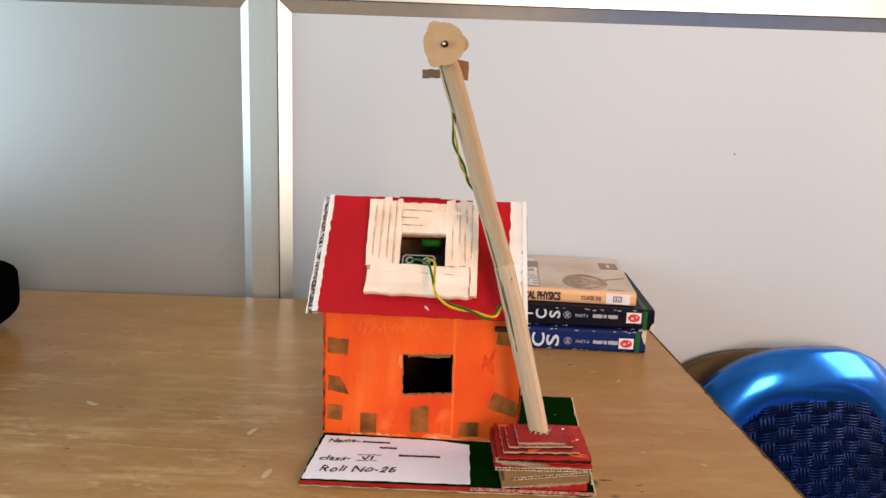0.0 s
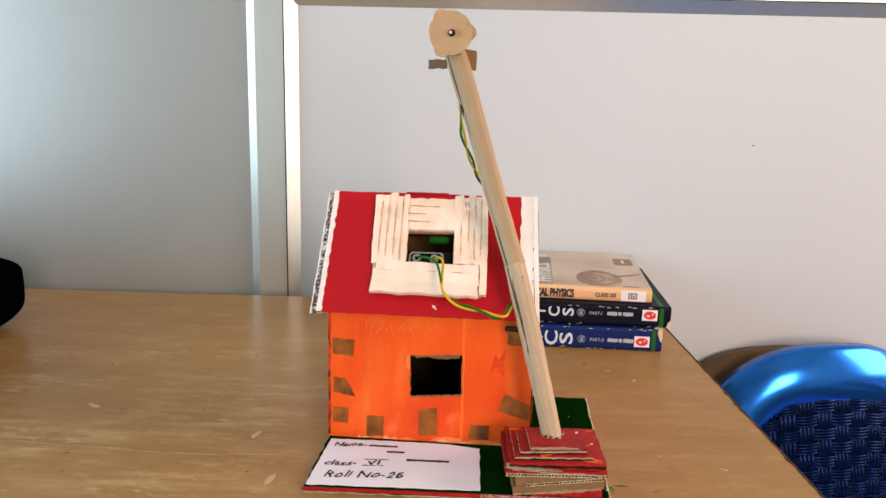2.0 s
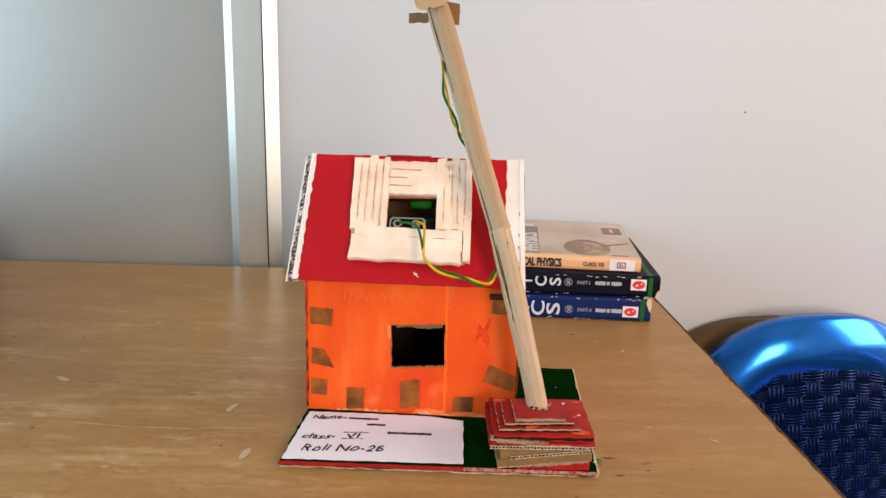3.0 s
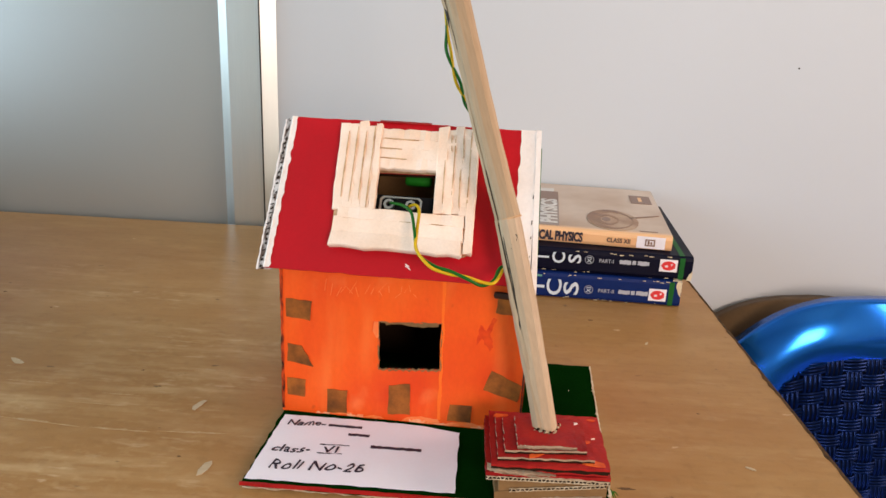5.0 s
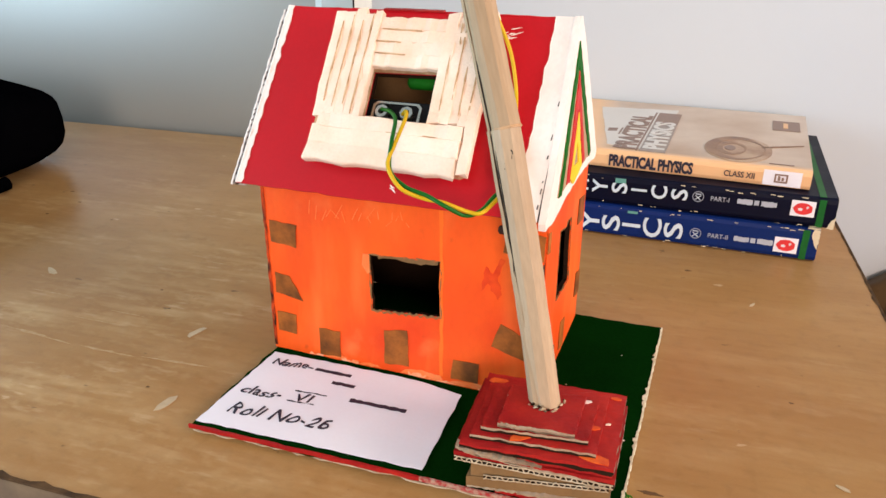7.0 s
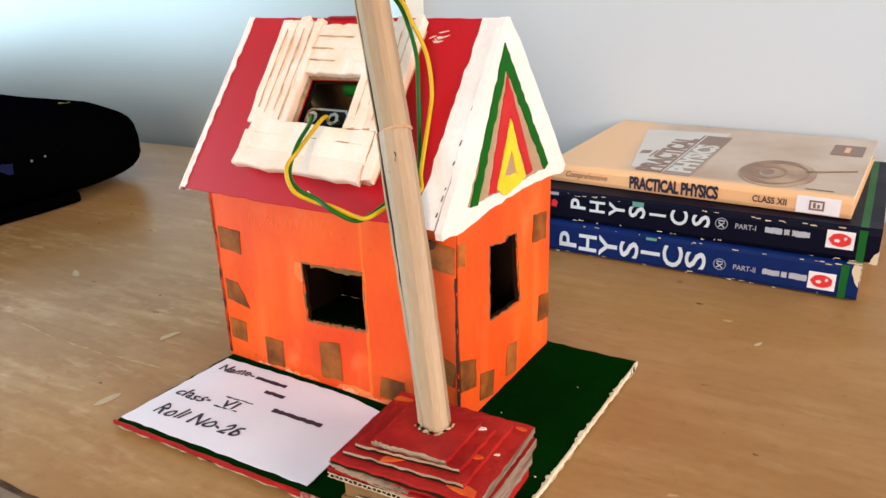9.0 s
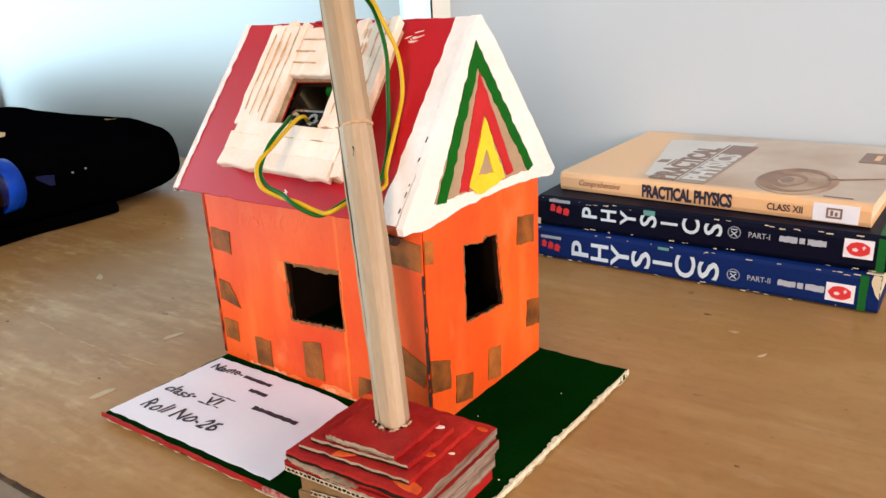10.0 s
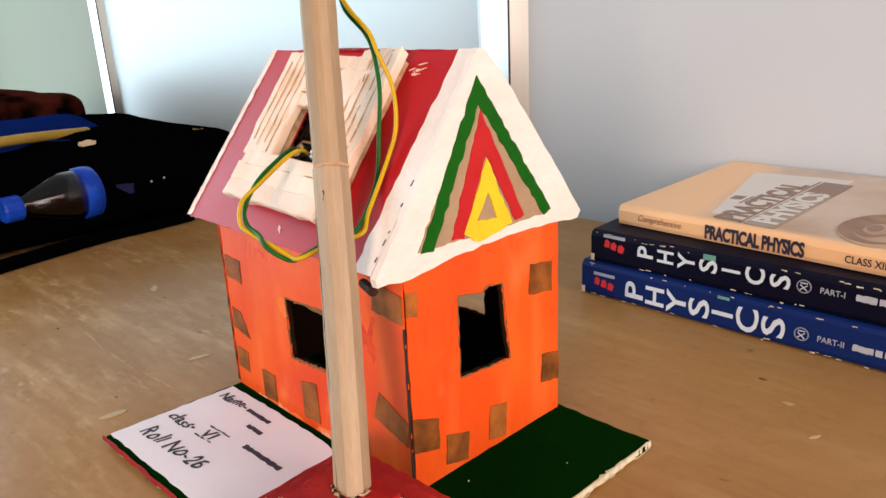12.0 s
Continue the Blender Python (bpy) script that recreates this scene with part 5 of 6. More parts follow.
# ---- the wires ----
wires = thing("wires", pose(0, 0, 0), "green and yellow insulated wires from the battery to the motor", "wires")


def wire_path(low, da, bulge):
    """From a terminal out over the frame, down to the eave, behind the pole and up to the motor."""
    up = [Vector((0.0450 + da, 0.5205, 0.1236)), Vector((0.0515 + da, 0.5290 + da, 0.1262)), Vector((0.0490 + da * 0.5, 0.5370, 0.1330)), Vector((0.0425 + da * 0.5 + bulge * 0.2, 0.5505 + bulge * 0.6, 0.1450 + max(0.0, bulge))), Vector((0.0392 + bulge * 0.45, 0.5560 + bulge, 0.1640)), Vector((0.0362 + bulge * 0.3, 0.5605 + bulge * 0.8, 0.1800)), Vector((0.0308 + da, 0.5640, 0.1945)),
          Vector((0.0262 + da, 0.5640, 0.2030)), Vector((0.0190 + da, 0.5600, 0.2130)), Vector((0.0130 - da, 0.5595, 0.2250)), Vector((0.0068 + da, 0.5600, 0.2420)), Vector((0.0046, 0.5620, 0.2570)), Vector((0.0010, 0.5720, 0.2850)), Vector((-0.0020, 0.5740, 0.3040))]
    return smooth_turns([Vector(p) for p in low] + up, 7)


GREEN_LOW = [(-0.0250, 0.5570, 0.1500), (-0.0165, 0.5475, 0.1512), (-0.0105, 0.5375, 0.1495), (-0.0072, 0.5230, 0.1424), (-0.0042, 0.5130, 0.1327), (0.0051, 0.5073, 0.1277), (0.0154, 0.5059, 0.1252), (0.0252, 0.5027, 0.1222), (0.0334, 0.5074, 0.1171), (0.0400, 0.5100, 0.1198)]
YELLOW_LOW = [(-0.0138, 0.5568, 0.1480), (-0.0094, 0.5494, 0.1515), (-0.0060, 0.5392, 0.1505), (-0.0059, 0.5229, 0.1412), (-0.0050, 0.5122, 0.1350), (0.0034, 0.5053, 0.1276), (0.0138, 0.5061, 0.1236), (0.0237, 0.5053, 0.1228), (0.0346, 0.5071, 0.1191), (0.0408, 0.5080, 0.1194)]
part("green_wire", tube(wire_path(GREEN_LOW, -0.0014, -0.0005), 0.00098, 8), M_WIRE_G, wires, "green plastic insulated wire", soft=True)
part("yellow_wire", tube(wire_path(YELLOW_LOW, 0.0012, 0.0065), 0.00098, 8), M_WIRE_Y, wires, "yellow plastic insulated wire", soft=True)

# ---- the books ----
def book(name, x, y, z, rx, rz, length, depth, thick, rise, cover, label):
    """A closed paperback lying flat with its spine to the front: x along the spine, y away from it; its page edge is thicker by the rise."""
    ob = thing(name, pose(x, y, z, rx, 0, rz), label, "book", group="stack of books")
    c = 0.0009
    prof = [(depth, thick), (0.004, thick), (0.0012, thick - 0.0012), (0.0, thick - 0.004), (0.0, 0.004), (0.0012, 0.0012), (0.004, 0), (depth, 0),
            (depth, c), (0.0042, c), (0.0022, 0.0022), (c, 0.0042), (c, thick - 0.0042), (0.0022, thick - 0.0022), (0.0042, thick - c), (depth, thick - c)]
    n, vs, fs = len(prof), [], []
    steps = 10
    for i in range(steps + 1):
        for yy, zz in prof:
            sag = 0.0004 * math.sin(i * 1.7 + yy * 40)
            vs.append((length * i / steps, yy + (sag if yy > 0.1 else 0), zz * (1 + rise / thick * yy / depth)))
        if i:
            fs += [((i - 1) * n + q, (i - 1) * n + (q + 1) % n, i * n + (q + 1) % n, i * n + q) for q in range(n)]
    fs += [tuple(range(n))[::-1], tuple(steps * n + q for q in range(n))]
    part("cover", (vs, fs), cover, ob)
    pages, sides = box(0.002, length - 0.002, 0.0046, depth - 0.003, c, thick - c)
    part("page_block", ([(q.x, q.y, q.z * (1 + rise / thick * q.y / depth)) for q in pages], sides), M_PAGES, ob, "yellowed page block")
    return ob


SPINE = frame_of((0, -0.0003, 0), (1, 0, 0), (0, 0, 1))


def on_spine(ob, name, a0, a1, b0, b1, mat, lift=0.0, label=""):
    return part(name, plate(ragged(rect(a0, a1, b0, b1), 0.006, 0.00015), (), 0.0004, SPINE @ Matrix.Translation((0, 0, lift))), mat, ob, label)


def spine_text(ob, text, size, a, b, mat, spacing=1.0, bold=0.0, wide=1.0, shear=0.0):
    return writing("lettering", text, size, mat, ob, SPINE @ Matrix.Translation((a, b, 0.0002)), spacing, shear, bold, wide)


def physics_book(ob, thick, roman, k, mid, tall, spread, start, gap):
    """Lettering, publisher's marks and bands of the two textbooks' spines."""
    for q, ch in enumerate("PHYSICS"):
        # each letter lies on its side, its head towards the left end of the spine
        writing("lettering", ch, tall, M_LETTER, ob, SPINE @ Matrix.Translation((start + gap * q + 0.36 * tall, mid, 0.0002)) @ pose(0, 0, 0, 0, 0, 90), 1.0, 0.0, 0.0003, spread * {'S': 1.42, 'P': 1.22, 'Y': 1.15, 'C': 1.15}.get(ch, 1.0), 'CENTER')
    ring = [(0.0044 * math.cos(q * 0.3142), 0.0044 * math.sin(q * 0.3142)) for q in range(20)]
    at = 0.154 if k == 2 else 0.163
    part("ring", plate(ring, [[(p * 0.86, q * 0.86) for p, q in ring]], 0.0004, SPINE @ Matrix.Translation((at, mid, 0.0001))), M_SILVER, ob, "thin silver ring")
    writing("lettering", "XI", 0.0062, M_LETTER, ob, SPINE @ Matrix.Translation((at + 0.0021, mid, 0.0002)) @ pose(0, 0, 0, 0, 0, 90), 1.0, 0.0, 0.0, 1.0, 'CENTER')
    spine_text(ob, "PART-" + roman, 0.0054, at + 0.0092, mid - 0.0020, M_PRINT, 1.0, 0.0, 0.90)
    for a0, a1 in ((0.0298, 0.0408), (0.0422, 0.0458), (0.0472, 0.0586)):
        part("author_bar", plate(ragged(rect(at + a0 * 0.98, at + a1 * 0.98, mid - 0.0021, mid + 0.0019), 0.0016, 0.0004), (), 0.0004, SPINE), M_PRINT, ob, "pale bar of print")
    on_spine(ob, "maker_bar", 0.0110, 0.0290, mid + 0.0055, mid + 0.0078, M_PRINT)
    for a0, a1, h in ((0.0115, 0.0165, 0.0), (0.0172, 0.0222, -0.0012), (0.0228, 0.0285, -0.0022)):
        blot = [(a0, mid - 0.0015 + h), (a1 - 0.001, mid - 0.0022 + h), (a1, mid + 0.0020 + h), ((a0 + a1) / 2, mid + 0.0042 + h), (a0 + 0.0006, mid + 0.0030 + h)]
        part("maker_mark", plate(ragged(blot, 0.0016, 0.0004), (), 0.0004, SPINE), M_LOGO_RED, ob, "red printed mark")
    part("sticker", plate(rect(0.2214, 0.2382, mid - 0.0066, mid + 0.0058), (), 0.0004, SPINE), M_PAPER, ob, "white sticker")
    cx, cy = 0.2298, mid - 0.0004
    blob = [(cx + 0.0064 * math.cos(q * 0.4488) * (1 + 0.10 * (q % 2)), cy + 0.0047 * math.sin(q * 0.4488)) for q in range(14)]
    part("sticker_mark", plate(blob, [[(cx - 0.0018 + 0.0020 * math.cos(q), cy - 0.0006 + 0.0014 * math.sin(q)) for q in (0.2, 1.4, 2.6, 3.9, 5.2)], [(cx + 0.0030 + 0.0012 * math.cos(q), cy + 0.0012 + 0.0016 * math.sin(q)) for q in (0.2, 1.6, 3.0, 4.5)]], 0.0003, SPINE @ Matrix.Translation((0, 0, 0.0004))), M_LOGO_RED, ob, "red mark")
    on_spine(ob, "green_band", 0.2402, 0.2450, 0.0012, thick - 0.0012, M_BOOK_GREEN)
    on_spine(ob, "index_tag", *((0.0890, 0.0975, thick - 0.0050, thick - 0.0012) if k == 2 else (0.1085, 0.1165, thick - 0.0048, thick - 0.0028)), M_TEAL, 0.0001, "small teal index tag")
    # white nicks along the worn folds of the spine
    rr = random.Random(k)
    for _ in range(36):
        a = rr.uniform(0.004, 0.238)
        w = rr.uniform(0.0006, 0.0045)
        b = thick - rr.uniform(0.0010, 0.0030) if rr.random() < 0.5 else rr.uniform(0.0006, 0.0022)
        part("scuff", plate(ragged(rect(a, a + w, b, b + rr.uniform(0.0002, 0.0007)), 0.0010, 0.0002), (), 0.0003, SPINE @ Matrix.Translation((0, 0.0001, 0.0002))), M_PAGES, ob, "rubbed pale edge")


b1 = book("textbook", -0.0155, 0.8028, 0.0002, 0, -2.9, 0.2520, 0.180, 0.0265, 0.0022, M_BLUE, "worn blue physics textbook lying on the desk")
physics_book(b1, 0.0265, "II", 1, 0.0115, 0.0204, 1.10, 0.0455, 0.01665)
part("torn_corner", plate(ragged([(0, 0), (0.008, 0.001), (0.0085, 0.010), (0.0010, 0.012)], 0.003, 0.0006), (), 0.0006, frame_of((0.2523, 0.001, 0.0125), (0, 1, 0), (0, 0, 1))), M_PAGES, b1, "torn pale corner")
b2 = book("textbook", -0.0085, 0.8042, 0.0270, 0.75, -2.8, 0.2530, 0.178, 0.0242, 0.0036, M_NAVY, "worn navy physics textbook between two other books")
physics_book(b2, 0.0242, "I", 2, 0.0150, 0.0172, 0.86, 0.0455, 0.01565)
part("cover_band", plate(rect(0.2402, 0.2450, 0.003, 0.176), (), 0.0003, pose(0, 0, 0.0245, math.degrees(math.atan(0.0036 / 0.178)), 0, 0)), M_BOOK_GREEN, b2, "green band across the cover")
for t_, dz in ((b1, 0.0265), (b2, 0.0242)):
    for k in range(6):
        yy = 0.012 + k * 0.027
        part("page_line", box(0.2502, 0.2506, yy, yy + 0.022, 0.004, dz - 0.004), M_PAGES, t_)

part("worn_corner", plate(ragged([(0.2470, 0.0195), (0.2492, 0.0140), (0.2518, 0.0105), (0.2521, 0.0258), (0.2474, 0.0262)], 0.002, 0.0006), (), 0.0006, SPINE @ Matrix.Translation((0, 0, 0.0003))), M_PAGES, b1, "torn pale corner")
part("worn_corner", plate(ragged([(0.2430, 0.0012), (0.2520, 0.0010), (0.2518, 0.0190), (0.2490, 0.0130)], 0.0025, 0.0006), (), 0.0008, pose(0, 0, 0.0270)), M_PAGES, b1, "torn pale corner")
part("worn_corner", plate(ragged([(0.2480, 0.0010), (0.2532, 0.0008), (0.2531, 0.0105), (0.2505, 0.0075)], 0.0018, 0.0005), (), 0.0006, SPINE @ Matrix.Translation((0, 0, 0.0003))), M_PAGES, b2, "torn pale corner")
part("torn_corner", plate(ragged([(0, 0), (0.010, 0.001), (0.0085, 0.012), (0.0010, 0.010)], 0.003, 0.0006), (), 0.0006, frame_of((0.2533, 0.001, 0.0015), (0, 1, 0), (0, 0, 1))), M_PAGES, b2, "torn pale corner")
b3 = book("practical_book", 0.0020, 0.8255, 0.0517, 1.9, -5.4, 0.2240, 0.175, 0.0155, 0.0, M_COVER, "peach and beige practical physics book on top of the stack")
spine_text(b3, "PRACTICAL PHYSICS", 0.0128, 0.0705, 0.0036, M_INK, 0.94, 0.0006, 0.60)
spine_text(b3, "CLASS XII", 0.0066, 0.1610, 0.0055, M_INK, 1.0, 0.0001, 0.82)
spine_text(b3, "Comprehensive", 0.0068, 0.0165, 0.0062, M_TITLE_BROWN, 1.0, 0.0, 0.82, 0.35)
on_spine(b3, "sticker", 0.1900, 0.2172, 0.0020, 0.0140, M_PAPER, 0.0, "white sticker")
part("sticker_mark", plate(rect(0.1980, 0.2075, 0.0045, 0.0115), [rect(0.1992, 0.2063, 0.0057, 0.0103)], 0.0003, SPINE @ Matrix.Translation((0, 0, 0.0003))), M_TITLE_BROWN, b3, "brown printed frame")
on_spine(b3, "sticker_mark", 0.2005, 0.2022, 0.0062, 0.0098, M_TITLE_BROWN, 0.0003)
on_spine(b3, "sticker_mark", 0.2032, 0.2048, 0.0062, 0.0088, M_TITLE_BROWN, 0.0003)
TOP = Matrix.Translation((0.003, -0.002, 0.0157))
def printed(name, pts, mat, lift=0.0003, label="", holes=()):
    return part(name, plate(pts, holes, 0.0003, TOP @ Matrix.Translation((0, 0, lift))), mat, b3, label)


printed("cover_fade", ragged([(0.062, 0.020), (0.108, 0.012), (0.106, 0.1560), (0.033, 0.1450)], 0.006, 0.0006), M_FADE, 0.00015, "pale field behind the title")
printed("title_plate", rect(0.0900, 0.1110, 0.1000, 0.1400), M_TITLE_BROWN, 0.0003, "brown title plate")
printed("title_plate", rect(0.0900, 0.1110, 0.0100, 0.1000), M_TITLE_GREY, 0.0003, "grey-brown end of the title plate")
printed("title_line", rect(0.0868, 0.0885, 0.0100, 0.1400), M_TITLE_BROWN)
writing("lettering", "PRACTICAL", 0.0245, M_TITLE_BROWN, b3, TOP @ Matrix.Translation((0.0855, 0.0110, 0.0004)) @ pose(0, 0, 0, 0, 0, 90), 1.0, 0, 0.0009, 0.88)
writing("lettering", "PHYSICS", 0.0235, M_FADE, b3, TOP @ Matrix.Translation((0.1085, 0.0160, 0.0006)) @ pose(0, 0, 0, 0, 0, 90), 1.0, 0, 0.0009, 1.02)
printed("emblem", [(0.0545, 0.060), (0.0625, 0.062), (0.0620, 0.072), (0.0540, 0.070)], M_TITLE_BROWN)
printed("emblem_bar", rect(0.0650, 0.0665, 0.0530, 0.0740), M_TITLE_BROWN)
def oval(cx, cy, rx, ry, amp, turn=0.0):
    return [(cx + rx * (1 + 0.4 * amp * math.sin(q * 0.59 + cx * 900)) * math.cos(q * 0.1963 + turn), cy + ry * (1 + 0.4 * amp * math.cos(q * 0.78)) * math.sin(q * 0.1963 + turn)) for q in range(32)]


printed("coil", oval(0.166, 0.044, 0.0265, 0.0360, 0.03), M_COIL_PALE, 0.0003, "printed brown coil")
printed("coil_shade", oval(0.1635, 0.046, 0.0235, 0.0330, 0.05), M_COIL, 0.0005, "", [oval(0.1672, 0.044, 0.0190, 0.0265, 0.06)])
printed("coil_shade", oval(0.1600, 0.044, 0.0125, 0.0185, 0.07), M_COIL, 0.0005, "", [oval(0.1620, 0.043, 0.0085, 0.0130, 0.08)])
printed("coil_centre", oval(0.1595, 0.044, 0.0045, 0.0070, 0.10), M_TITLE_BROWN, 0.0005)
printed("coil_lead", [(0.184, 0.052), (0.2165, 0.070), (0.2165, 0.072), (0.183, 0.056)], M_COIL)
printed("tag", rect(0.1920, 0.2150, 0.1150, 0.1480), M_TITLE_BROWN, 0.0003, "brown printed tag")
printed("tag_bar", rect(0.2010, 0.2050, 0.1230, 0.1400), M_PEACH, 0.0005)
printed("small_print", rect(0.1900, 0.2080, 0.0120, 0.0135), M_TITLE_BROWN)
for ob_, th_ in ((b1, 0.0265), (b2, 0.0242)):
    on_spine(ob_, "worn_corner", 0.0000, 0.0030, 0.0010, 0.0060, M_PAGES, 0.0001, "rubbed pale corner")


# ---- the chairs ----
def chair(name, m, shell_mat, weave_mat, dark_mat, label):
    """A moulded plastic chair: x across, -y to the front, z up from the floor; its back's top is at 0.75."""
    ob = thing(name, m, label, "chair")
    ZT, HW, HB = 0.716, 0.228, 0.40

    def back_at(a, b):
        """a: -1..1 across, b: 0 (top) .. 1 (bottom), as a place on the bowed back."""
        x = a * HW * (1 - 0.10 * b)
        y = 0.02 + 0.055 * max(0.0, 1 - b) ** 2 + 0.055 * (a * a)
        drop = 0.160 * abs(a) ** 2.6 * max(0.0, 1 - b) ** 1.5
        return Vector((x, y, ZT - drop - b * HB))

    # rolled outer band round an opening
    n, rings = 144, 18
    vs, fs = [], []

    def outline(s):
        """s round the panel opening, as (a, b) of its inner and outer edges."""
        q = 2 * math.pi * s
        e = 0.52
        ca, sa = math.cos(q), math.sin(q)
        sx, sy = math.copysign(abs(ca) ** e, ca), math.copysign(abs(sa) ** e, sa)
        return (0.58 * sx, 0.62 - 0.445 * sy), (1.0 * math.copysign(abs(ca) ** 0.55, ca), 0.5 - 0.5 * math.copysign(abs(sa) ** 0.55, sa))

    for i in range(n):
        (ia, ib), (oa, ob_) = outline(i / n)
        for k in range(rings):
            h = k / (rings - 1)
            p = back_at(ia + (oa - ia) * h, ib + (ob_ - ib) * h)
            bulge = 0.010 * math.sin(math.pi * (0.04 + 0.92 * h)) ** 0.8
            vs.append(p + Vector((0, -bulge, 0)))
        for k in range(rings):
            h = 1 - k / (rings - 1)
            p = back_at(ia + (oa - ia) * h, ib + (ob_ - ib) * h)
            vs.append(p + Vector((0, 0.014, 0)))
    w = 2 * rings
    for i in range(n):
        j = (i + 1) % n
        for k in range(w):
            fs.append((i * w + k, j * w + k, j * w + (k + 1) % w, i * w + (k + 1) % w))
    part("back_shell", (vs, fs), shell_mat, ob, "glossy rounded back", soft=True)

    # woven panel: bands over and under, each with three ridges
    geos_v, geos_f = [], []
    na, nb, ridges = 11, 20, 4
    for i in range(na):
        for j in range(nb):
            a0, a1 = -0.60 + 1.20 * i / na, -0.60 + 1.20 * (i + 1) / na
            b0, b1 = 0.165 + 0.90 * j / nb, 0.165 + 0.90 * (j + 1) / nb
            if (abs(a0 + a1) / 2 / 0.62) ** 4.5 + (abs((b0 + b1) / 2 - 0.62) / 0.475) ** 4.5 > 1:
                continue
            over = (i + j) % 2 == 0
            gap = 0.06
            for r in range(ridges):
                if over:
                    c0, c1 = b0 + (b1 - b0) * (gap + (1 - 2 * gap) * r / ridges), b0 + (b1 - b0) * (gap + (1 - 2 * gap) * (r + 0.72) / ridges)
                    quad = lambda s, c: (a0 + (a1 - a0) * (s * 1.24 - 0.12), c)
                else:
                    c0, c1 = a0 + (a1 - a0) * (gap + (1 - 2 * gap) * r / ridges), a0 + (a1 - a0) * (gap + (1 - 2 * gap) * (r + 0.72) / ridges)
                    quad = lambda s, c: (c, b0 + (b1 - b0) * (s * 1.24 - 0.12))
                at = len(geos_v)
                for s in (0, 0.25, 0.5, 0.75, 1.0):
                    lift = (0.0030 if over else 0.0018) * math.sin(math.pi * s)
                    for c, dz in ((c0, 0.0012), ((c0 + c1) / 2, 0.0), (c1, 0.0012)):
                        a, b = quad(s, c)
                        geos_v.append(back_at(a, b) + Vector((0, -0.003 - lift + dz, 0)))
                for q in range(4):
                    for z in range(2):
                        geos_f.append((at + q * 3 + z, at + q * 3 + z + 1, at + (q + 1) * 3 + z + 1, at + (q + 1) * 3 + z))
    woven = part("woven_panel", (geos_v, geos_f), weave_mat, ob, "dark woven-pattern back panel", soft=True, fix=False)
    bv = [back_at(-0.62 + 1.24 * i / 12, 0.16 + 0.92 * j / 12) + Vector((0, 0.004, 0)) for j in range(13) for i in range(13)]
    part("panel_backing", (bv, [(j * 13 + i, j * 13 + i + 1, j * 13 + i + 14, j * 13 + i + 13) for j in range(12) for i in range(12)]), dark_mat, woven, "ground of the weave, coloured as shade on the blue chair", fix=False)
    # seat, arms and legs
    seat = [(0.22 * math.copysign(abs(math.cos(q * 0.2618)) ** 0.5, math.cos(q * 0.2618)), -0.21 + 0.22 * math.copysign(abs(math.sin(q * 0.2618)) ** 0.5, math.sin(q * 0.2618))) for q in range(24)]
    part("seat", plate(seat, (), 0.03, pose(0, 0, 0.425)), shell_mat, ob)
    for sx in (-1, 1):
        part("arm", tube(smooth_turns([(sx * 0.225, -0.02, 0.60), (sx * 0.25, -0.16, 0.635), (sx * 0.25, -0.34, 0.62), (sx * 0.24, -0.40, 0.50), (sx * 0.235, -0.40, 0.40)], 5), 0.018, 10), shell_mat, ob, soft=True)
        part("leg", tube([(sx * 0.20, -0.38, 0.41), (sx * 0.235, -0.42, 0.0)], [0.026, 0.018], 10), shell_mat, ob, soft=True)
        part("leg", tube([(sx * 0.20, 0.0, 0.43), (sx * 0.235, 0.06, 0.0)], [0.026, 0.018], 10), shell_mat, ob, soft=True)
    return ob


chair("plastic_chair", pose(0.525, 0.865, FLOOR_Z, 0, 0, 9), M_CHAIR, M_CHAIR_WEAVE, M_CHAIR_SHADED, "glossy blue moulded plastic chair beside the desk")
chair("plastic_chair", pose(0.478, 0.915, FLOOR_Z, 0, 0, 9) @ Matrix.Diagonal((1, 1, 0.970, 1)), M_CHAIR_BROWN, M_CHAIR_BROWN, M_CHAIR_BROWN, "brown moulded plastic chair behind a blue one")


# ---- the bags ----
def bag_body(cx, cy, cz, lx, ly, lz, rz, seed, e1=0.32, e2=0.30):
    """A soft, uneven, flattened body resting on its base."""
    m = pose(cx, cy, cz, 0, 0, rz)
    nu, nv = 48, 22
    vs, fs = [], []

    def sp(v, e):
        return math.copysign(abs(v) ** e, v)

    for j in range(nv + 1):
        ph = -math.pi / 2 + math.pi * j / nv
        for i in range(nu):
            th = 2 * math.pi * i / nu
            x = lx * sp(math.cos(ph), e2) * sp(math.cos(th), e1)
            y = ly * sp(math.cos(ph), e2) * sp(math.sin(th), e1)
            z = lz * (0.5 + 0.5 * sp(math.sin(ph), 0.45))
            d = noise.noise(Vector((x * 7 + seed, y * 7, z * 12))) * 0.012 + noise.noise(Vector((x * 22, y * 22 + seed, z * 30))) * 0.004
            k = max(0.0, min(1.0, z / (0.3 * lz)))
            vs.append(m @ Vector((x * (1 + d * 2), y * (1 + d * 2), max(0.0, z + d * k))))
        if j:
            for i in range(nu):
                q = (i + 1) % nu
                fs.append(((j - 1) * nu + i, (j - 1) * nu + q, j * nu + q, j * nu + i))
    return vs, fs


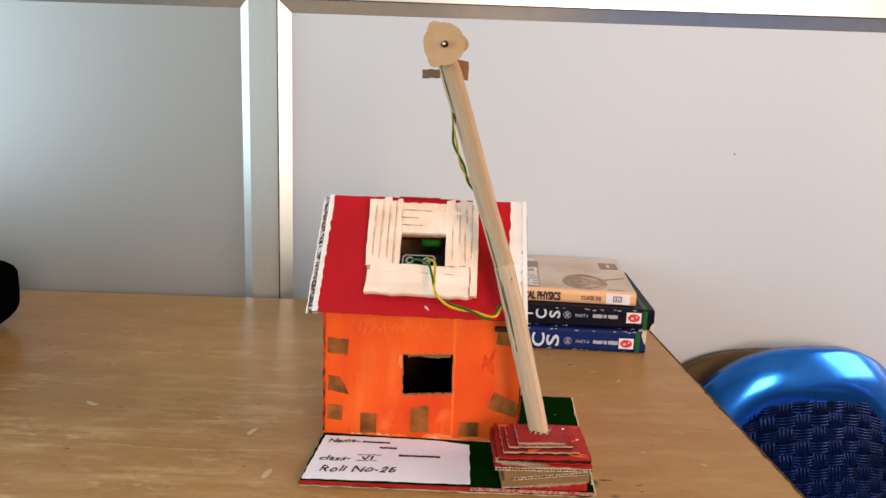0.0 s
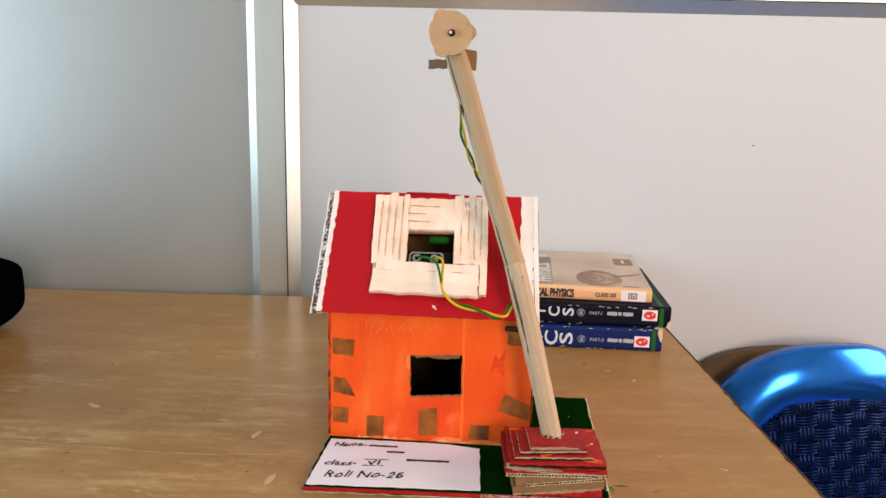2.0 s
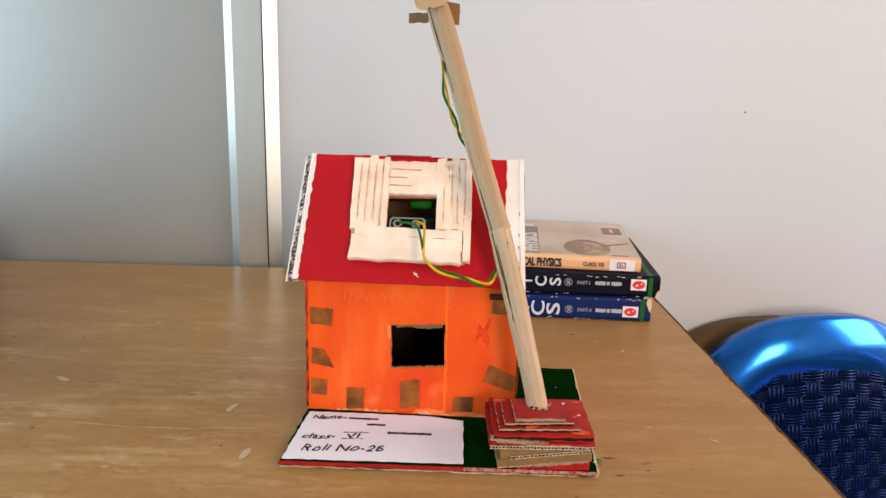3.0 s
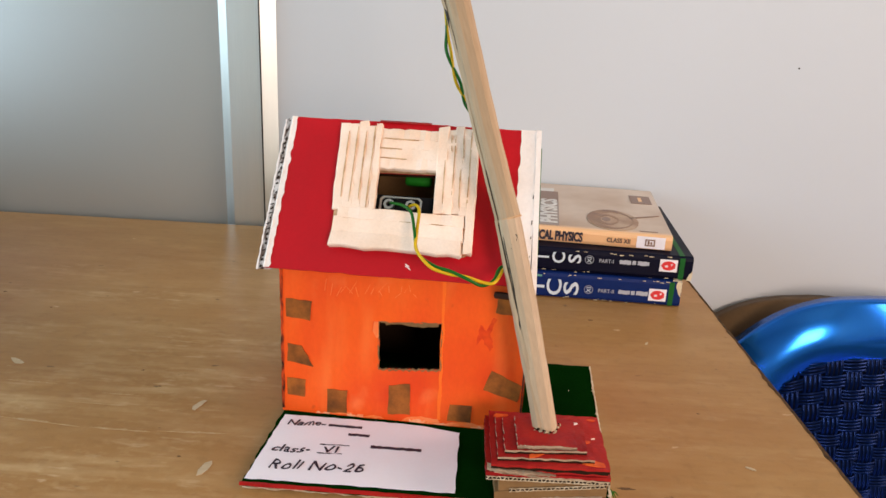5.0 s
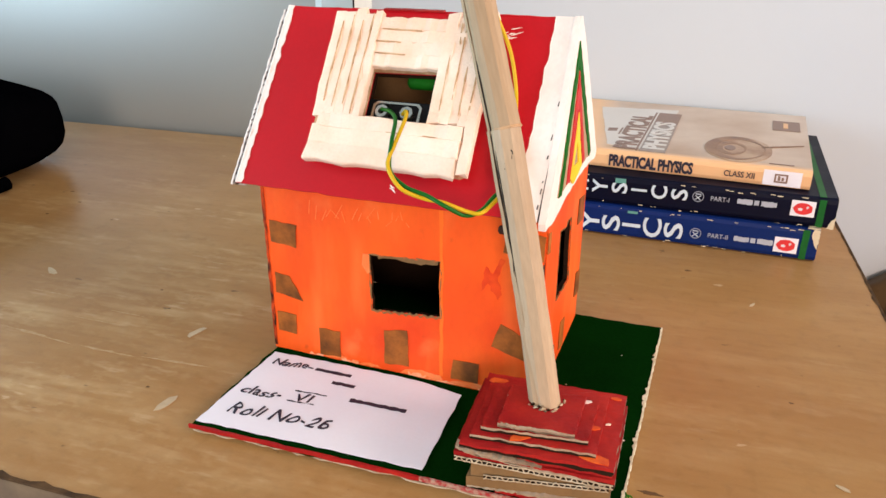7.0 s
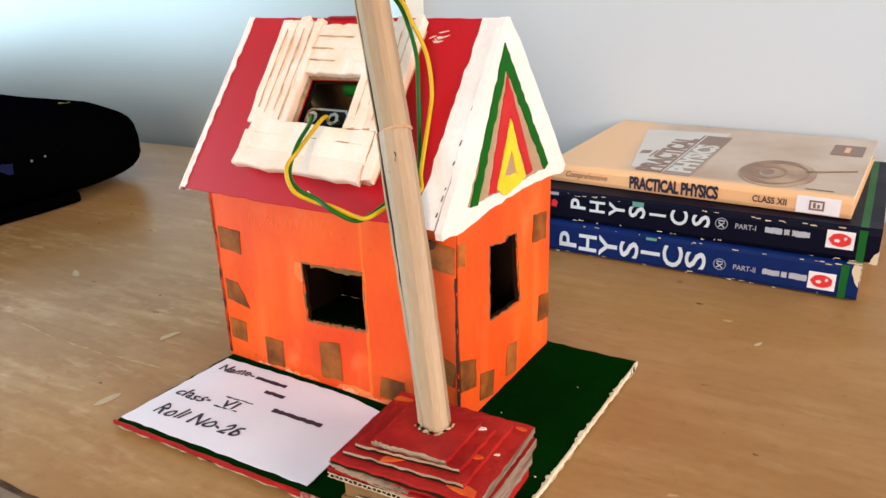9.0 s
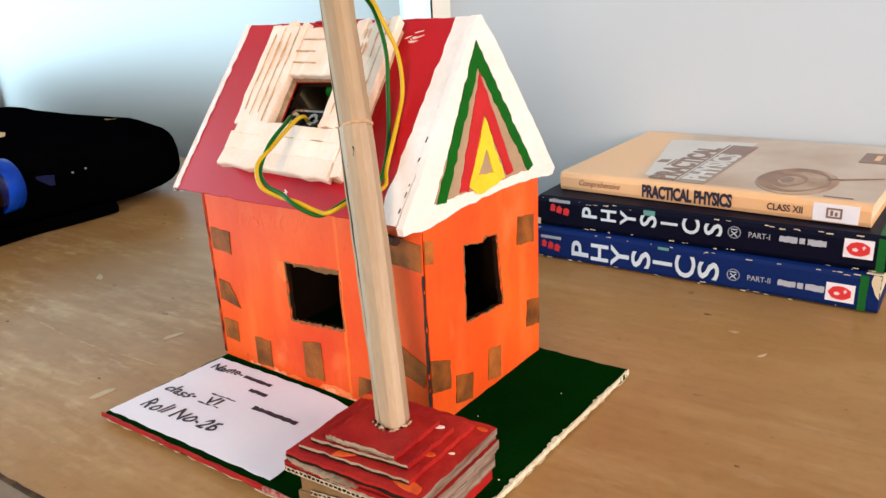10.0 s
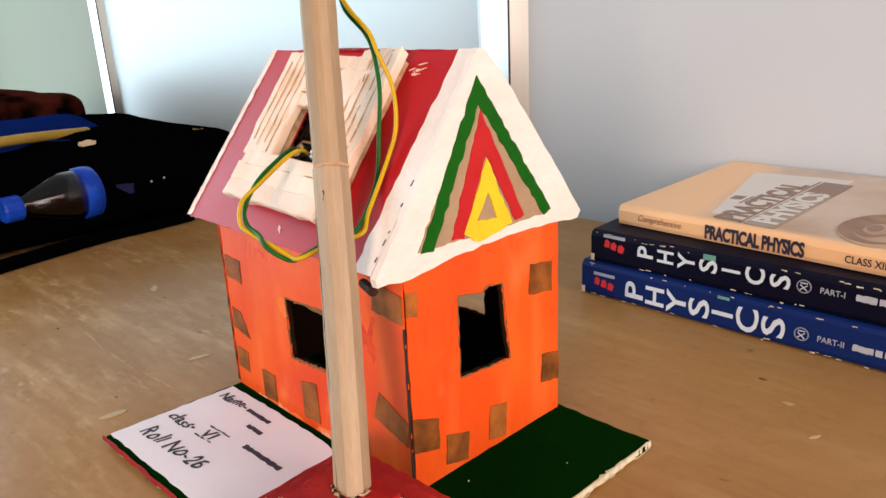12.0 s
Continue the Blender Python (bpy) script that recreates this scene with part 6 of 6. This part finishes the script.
bag = thing("backpack", pose(0, 0, 0), "black and blue school backpack lying on the desk", "backpack")
part("bag_body", bag_body(-0.733, 0.589, 0.0005, 0.238, 0.287, 0.088, -3, 3), M_BAG, bag, soft=True)
part("top_panel", bag_body(-0.80, 0.535, 0.046, 0.175, 0.24, 0.050, -6, 9), M_BAG_BLUE, bag, "blue fabric panel", soft=True)
part("piping", tube(smooth_turns([(-0.56, 0.40, 0.092), (-0.60, 0.52, 0.100), (-0.64, 0.62, 0.099), (-0.70, 0.72, 0.090)], 6), 0.006, 8), M_BAG_YELLOW, bag, "mustard piping", soft=True)
part("strap", tube(smooth_turns([(-0.488, 0.735, 0.008), (-0.491, 0.690, 0.006), (-0.492, 0.640, 0.006), (-0.482, 0.580, 0.006), (-0.472, 0.530, 0.006), (-0.455, 0.44, 0.006)], 6), 0.007, 8), M_BAG, bag, "black shoulder strap", soft=True)
part("zip_pull", plate(ragged([(-0.010, -0.004), (0.004, -0.006), (0.011, 0.001), (0.004, 0.005), (-0.008, 0.006)], 0.0025, 0.001), (), 0.004, frame_of((-0.5727, 0.6698, 0.0925), (-0.25, 0.95, 0.1), (-0.75, -0.2, 0.6))), M_FLAKE, bag, "pale zip pull")
part("zip_cord", tube(smooth_turns([(-0.5326, 0.6659, 0.0858), (-0.5139, 0.668, 0.0815), (-0.5029, 0.6717, 0.0781), (-0.5134, 0.6846, 0.0816)], 5), 0.0007, 6), M_BAG_CORD, bag, "thin olive cord", soft=True)
part("zip_cord", tube(smooth_turns([(-0.6002, 0.8113, 0.0872), (-0.5962, 0.8193, 0.0852), (-0.5942, 0.8263, 0.0832), (-0.6002, 0.8233, 0.0862)], 5), 0.0014, 6), M_BAG_CORD, bag, "thin olive cord", soft=True)
for rx_, ry_, rz_ in ((-0.4901, 0.6959, 0.0539), (-0.4894, 0.7103, 0.0555), (-0.4889, 0.7246, 0.0577)):
    part("rivet", tube([(rx_ - 0.002, ry_, rz_), (rx_ + 0.0006, ry_, rz_)], 0.0013, 8), M_STEEL, bag, "small steel rivet")
part("badge", plate(ragged([(-0.010, -0.006), (0.010, -0.005), (0.011, 0.005), (-0.008, 0.007)], 0.004, 0.0008), (), 0.002, frame_of((-0.4912, 0.6661, 0.0503), (0.11, 0.99, 0), (0, 0, 1))), M_CAP_DARK, bag, "dark blue badge")

bottle = thing("water_bottle", pose(-0.499, 0.582, 0.0525, 0, 0, 8), "clear water bottle with a blue cap in the bag's side pocket", "bottle")
part("bottle_body", tube([(0, -0.020, 0), (0, -0.014, 0), (0, -0.004, 0), (0, 0.010, 0), (0, 0.026, 0), (0, 0.040, 0), (0, 0.044, 0)], [0.0105, 0.0110, 0.0150, 0.0205, 0.0250, 0.0262, 0.0240], 24), M_CLEAR, bottle, "dark see-through shoulder", soft=True)
part("cap", tube([(0, -0.034, 0), (0, -0.032, 0), (0, -0.017, 0), (0, -0.016, 0)], [0.0105, 0.0125, 0.0125, 0.0115], 20), M_CAP, bottle, "blue screw cap")
part("base_band", tube([(0, 0.038, 0), (0, 0.040, 0), (0, 0.050, 0), (0, 0.057, 0), (0, 0.0585, 0)], [0.0255, 0.0268, 0.0272, 0.0266, 0.024], 24), M_CAP, bottle, "blue plastic band", soft=True)

heap = thing("cloth_bag", pose(0, 0, 0), "dark red and black cloth bag heaped on the desk", "bag")
part("bag_body", bag_body(-1.28, 0.70, 0.0005, 0.18, 0.19, 0.115, 10, 21), M_BAG_BROWN, heap, soft=True)
part("handle", tube(smooth_turns([(-1.18, 0.66, 0.100), (-1.15, 0.72, 0.115), (-1.14, 0.80, 0.100), (-1.12, 0.86, 0.07)], 6), 0.008, 8), M_BAG, heap, soft=True)
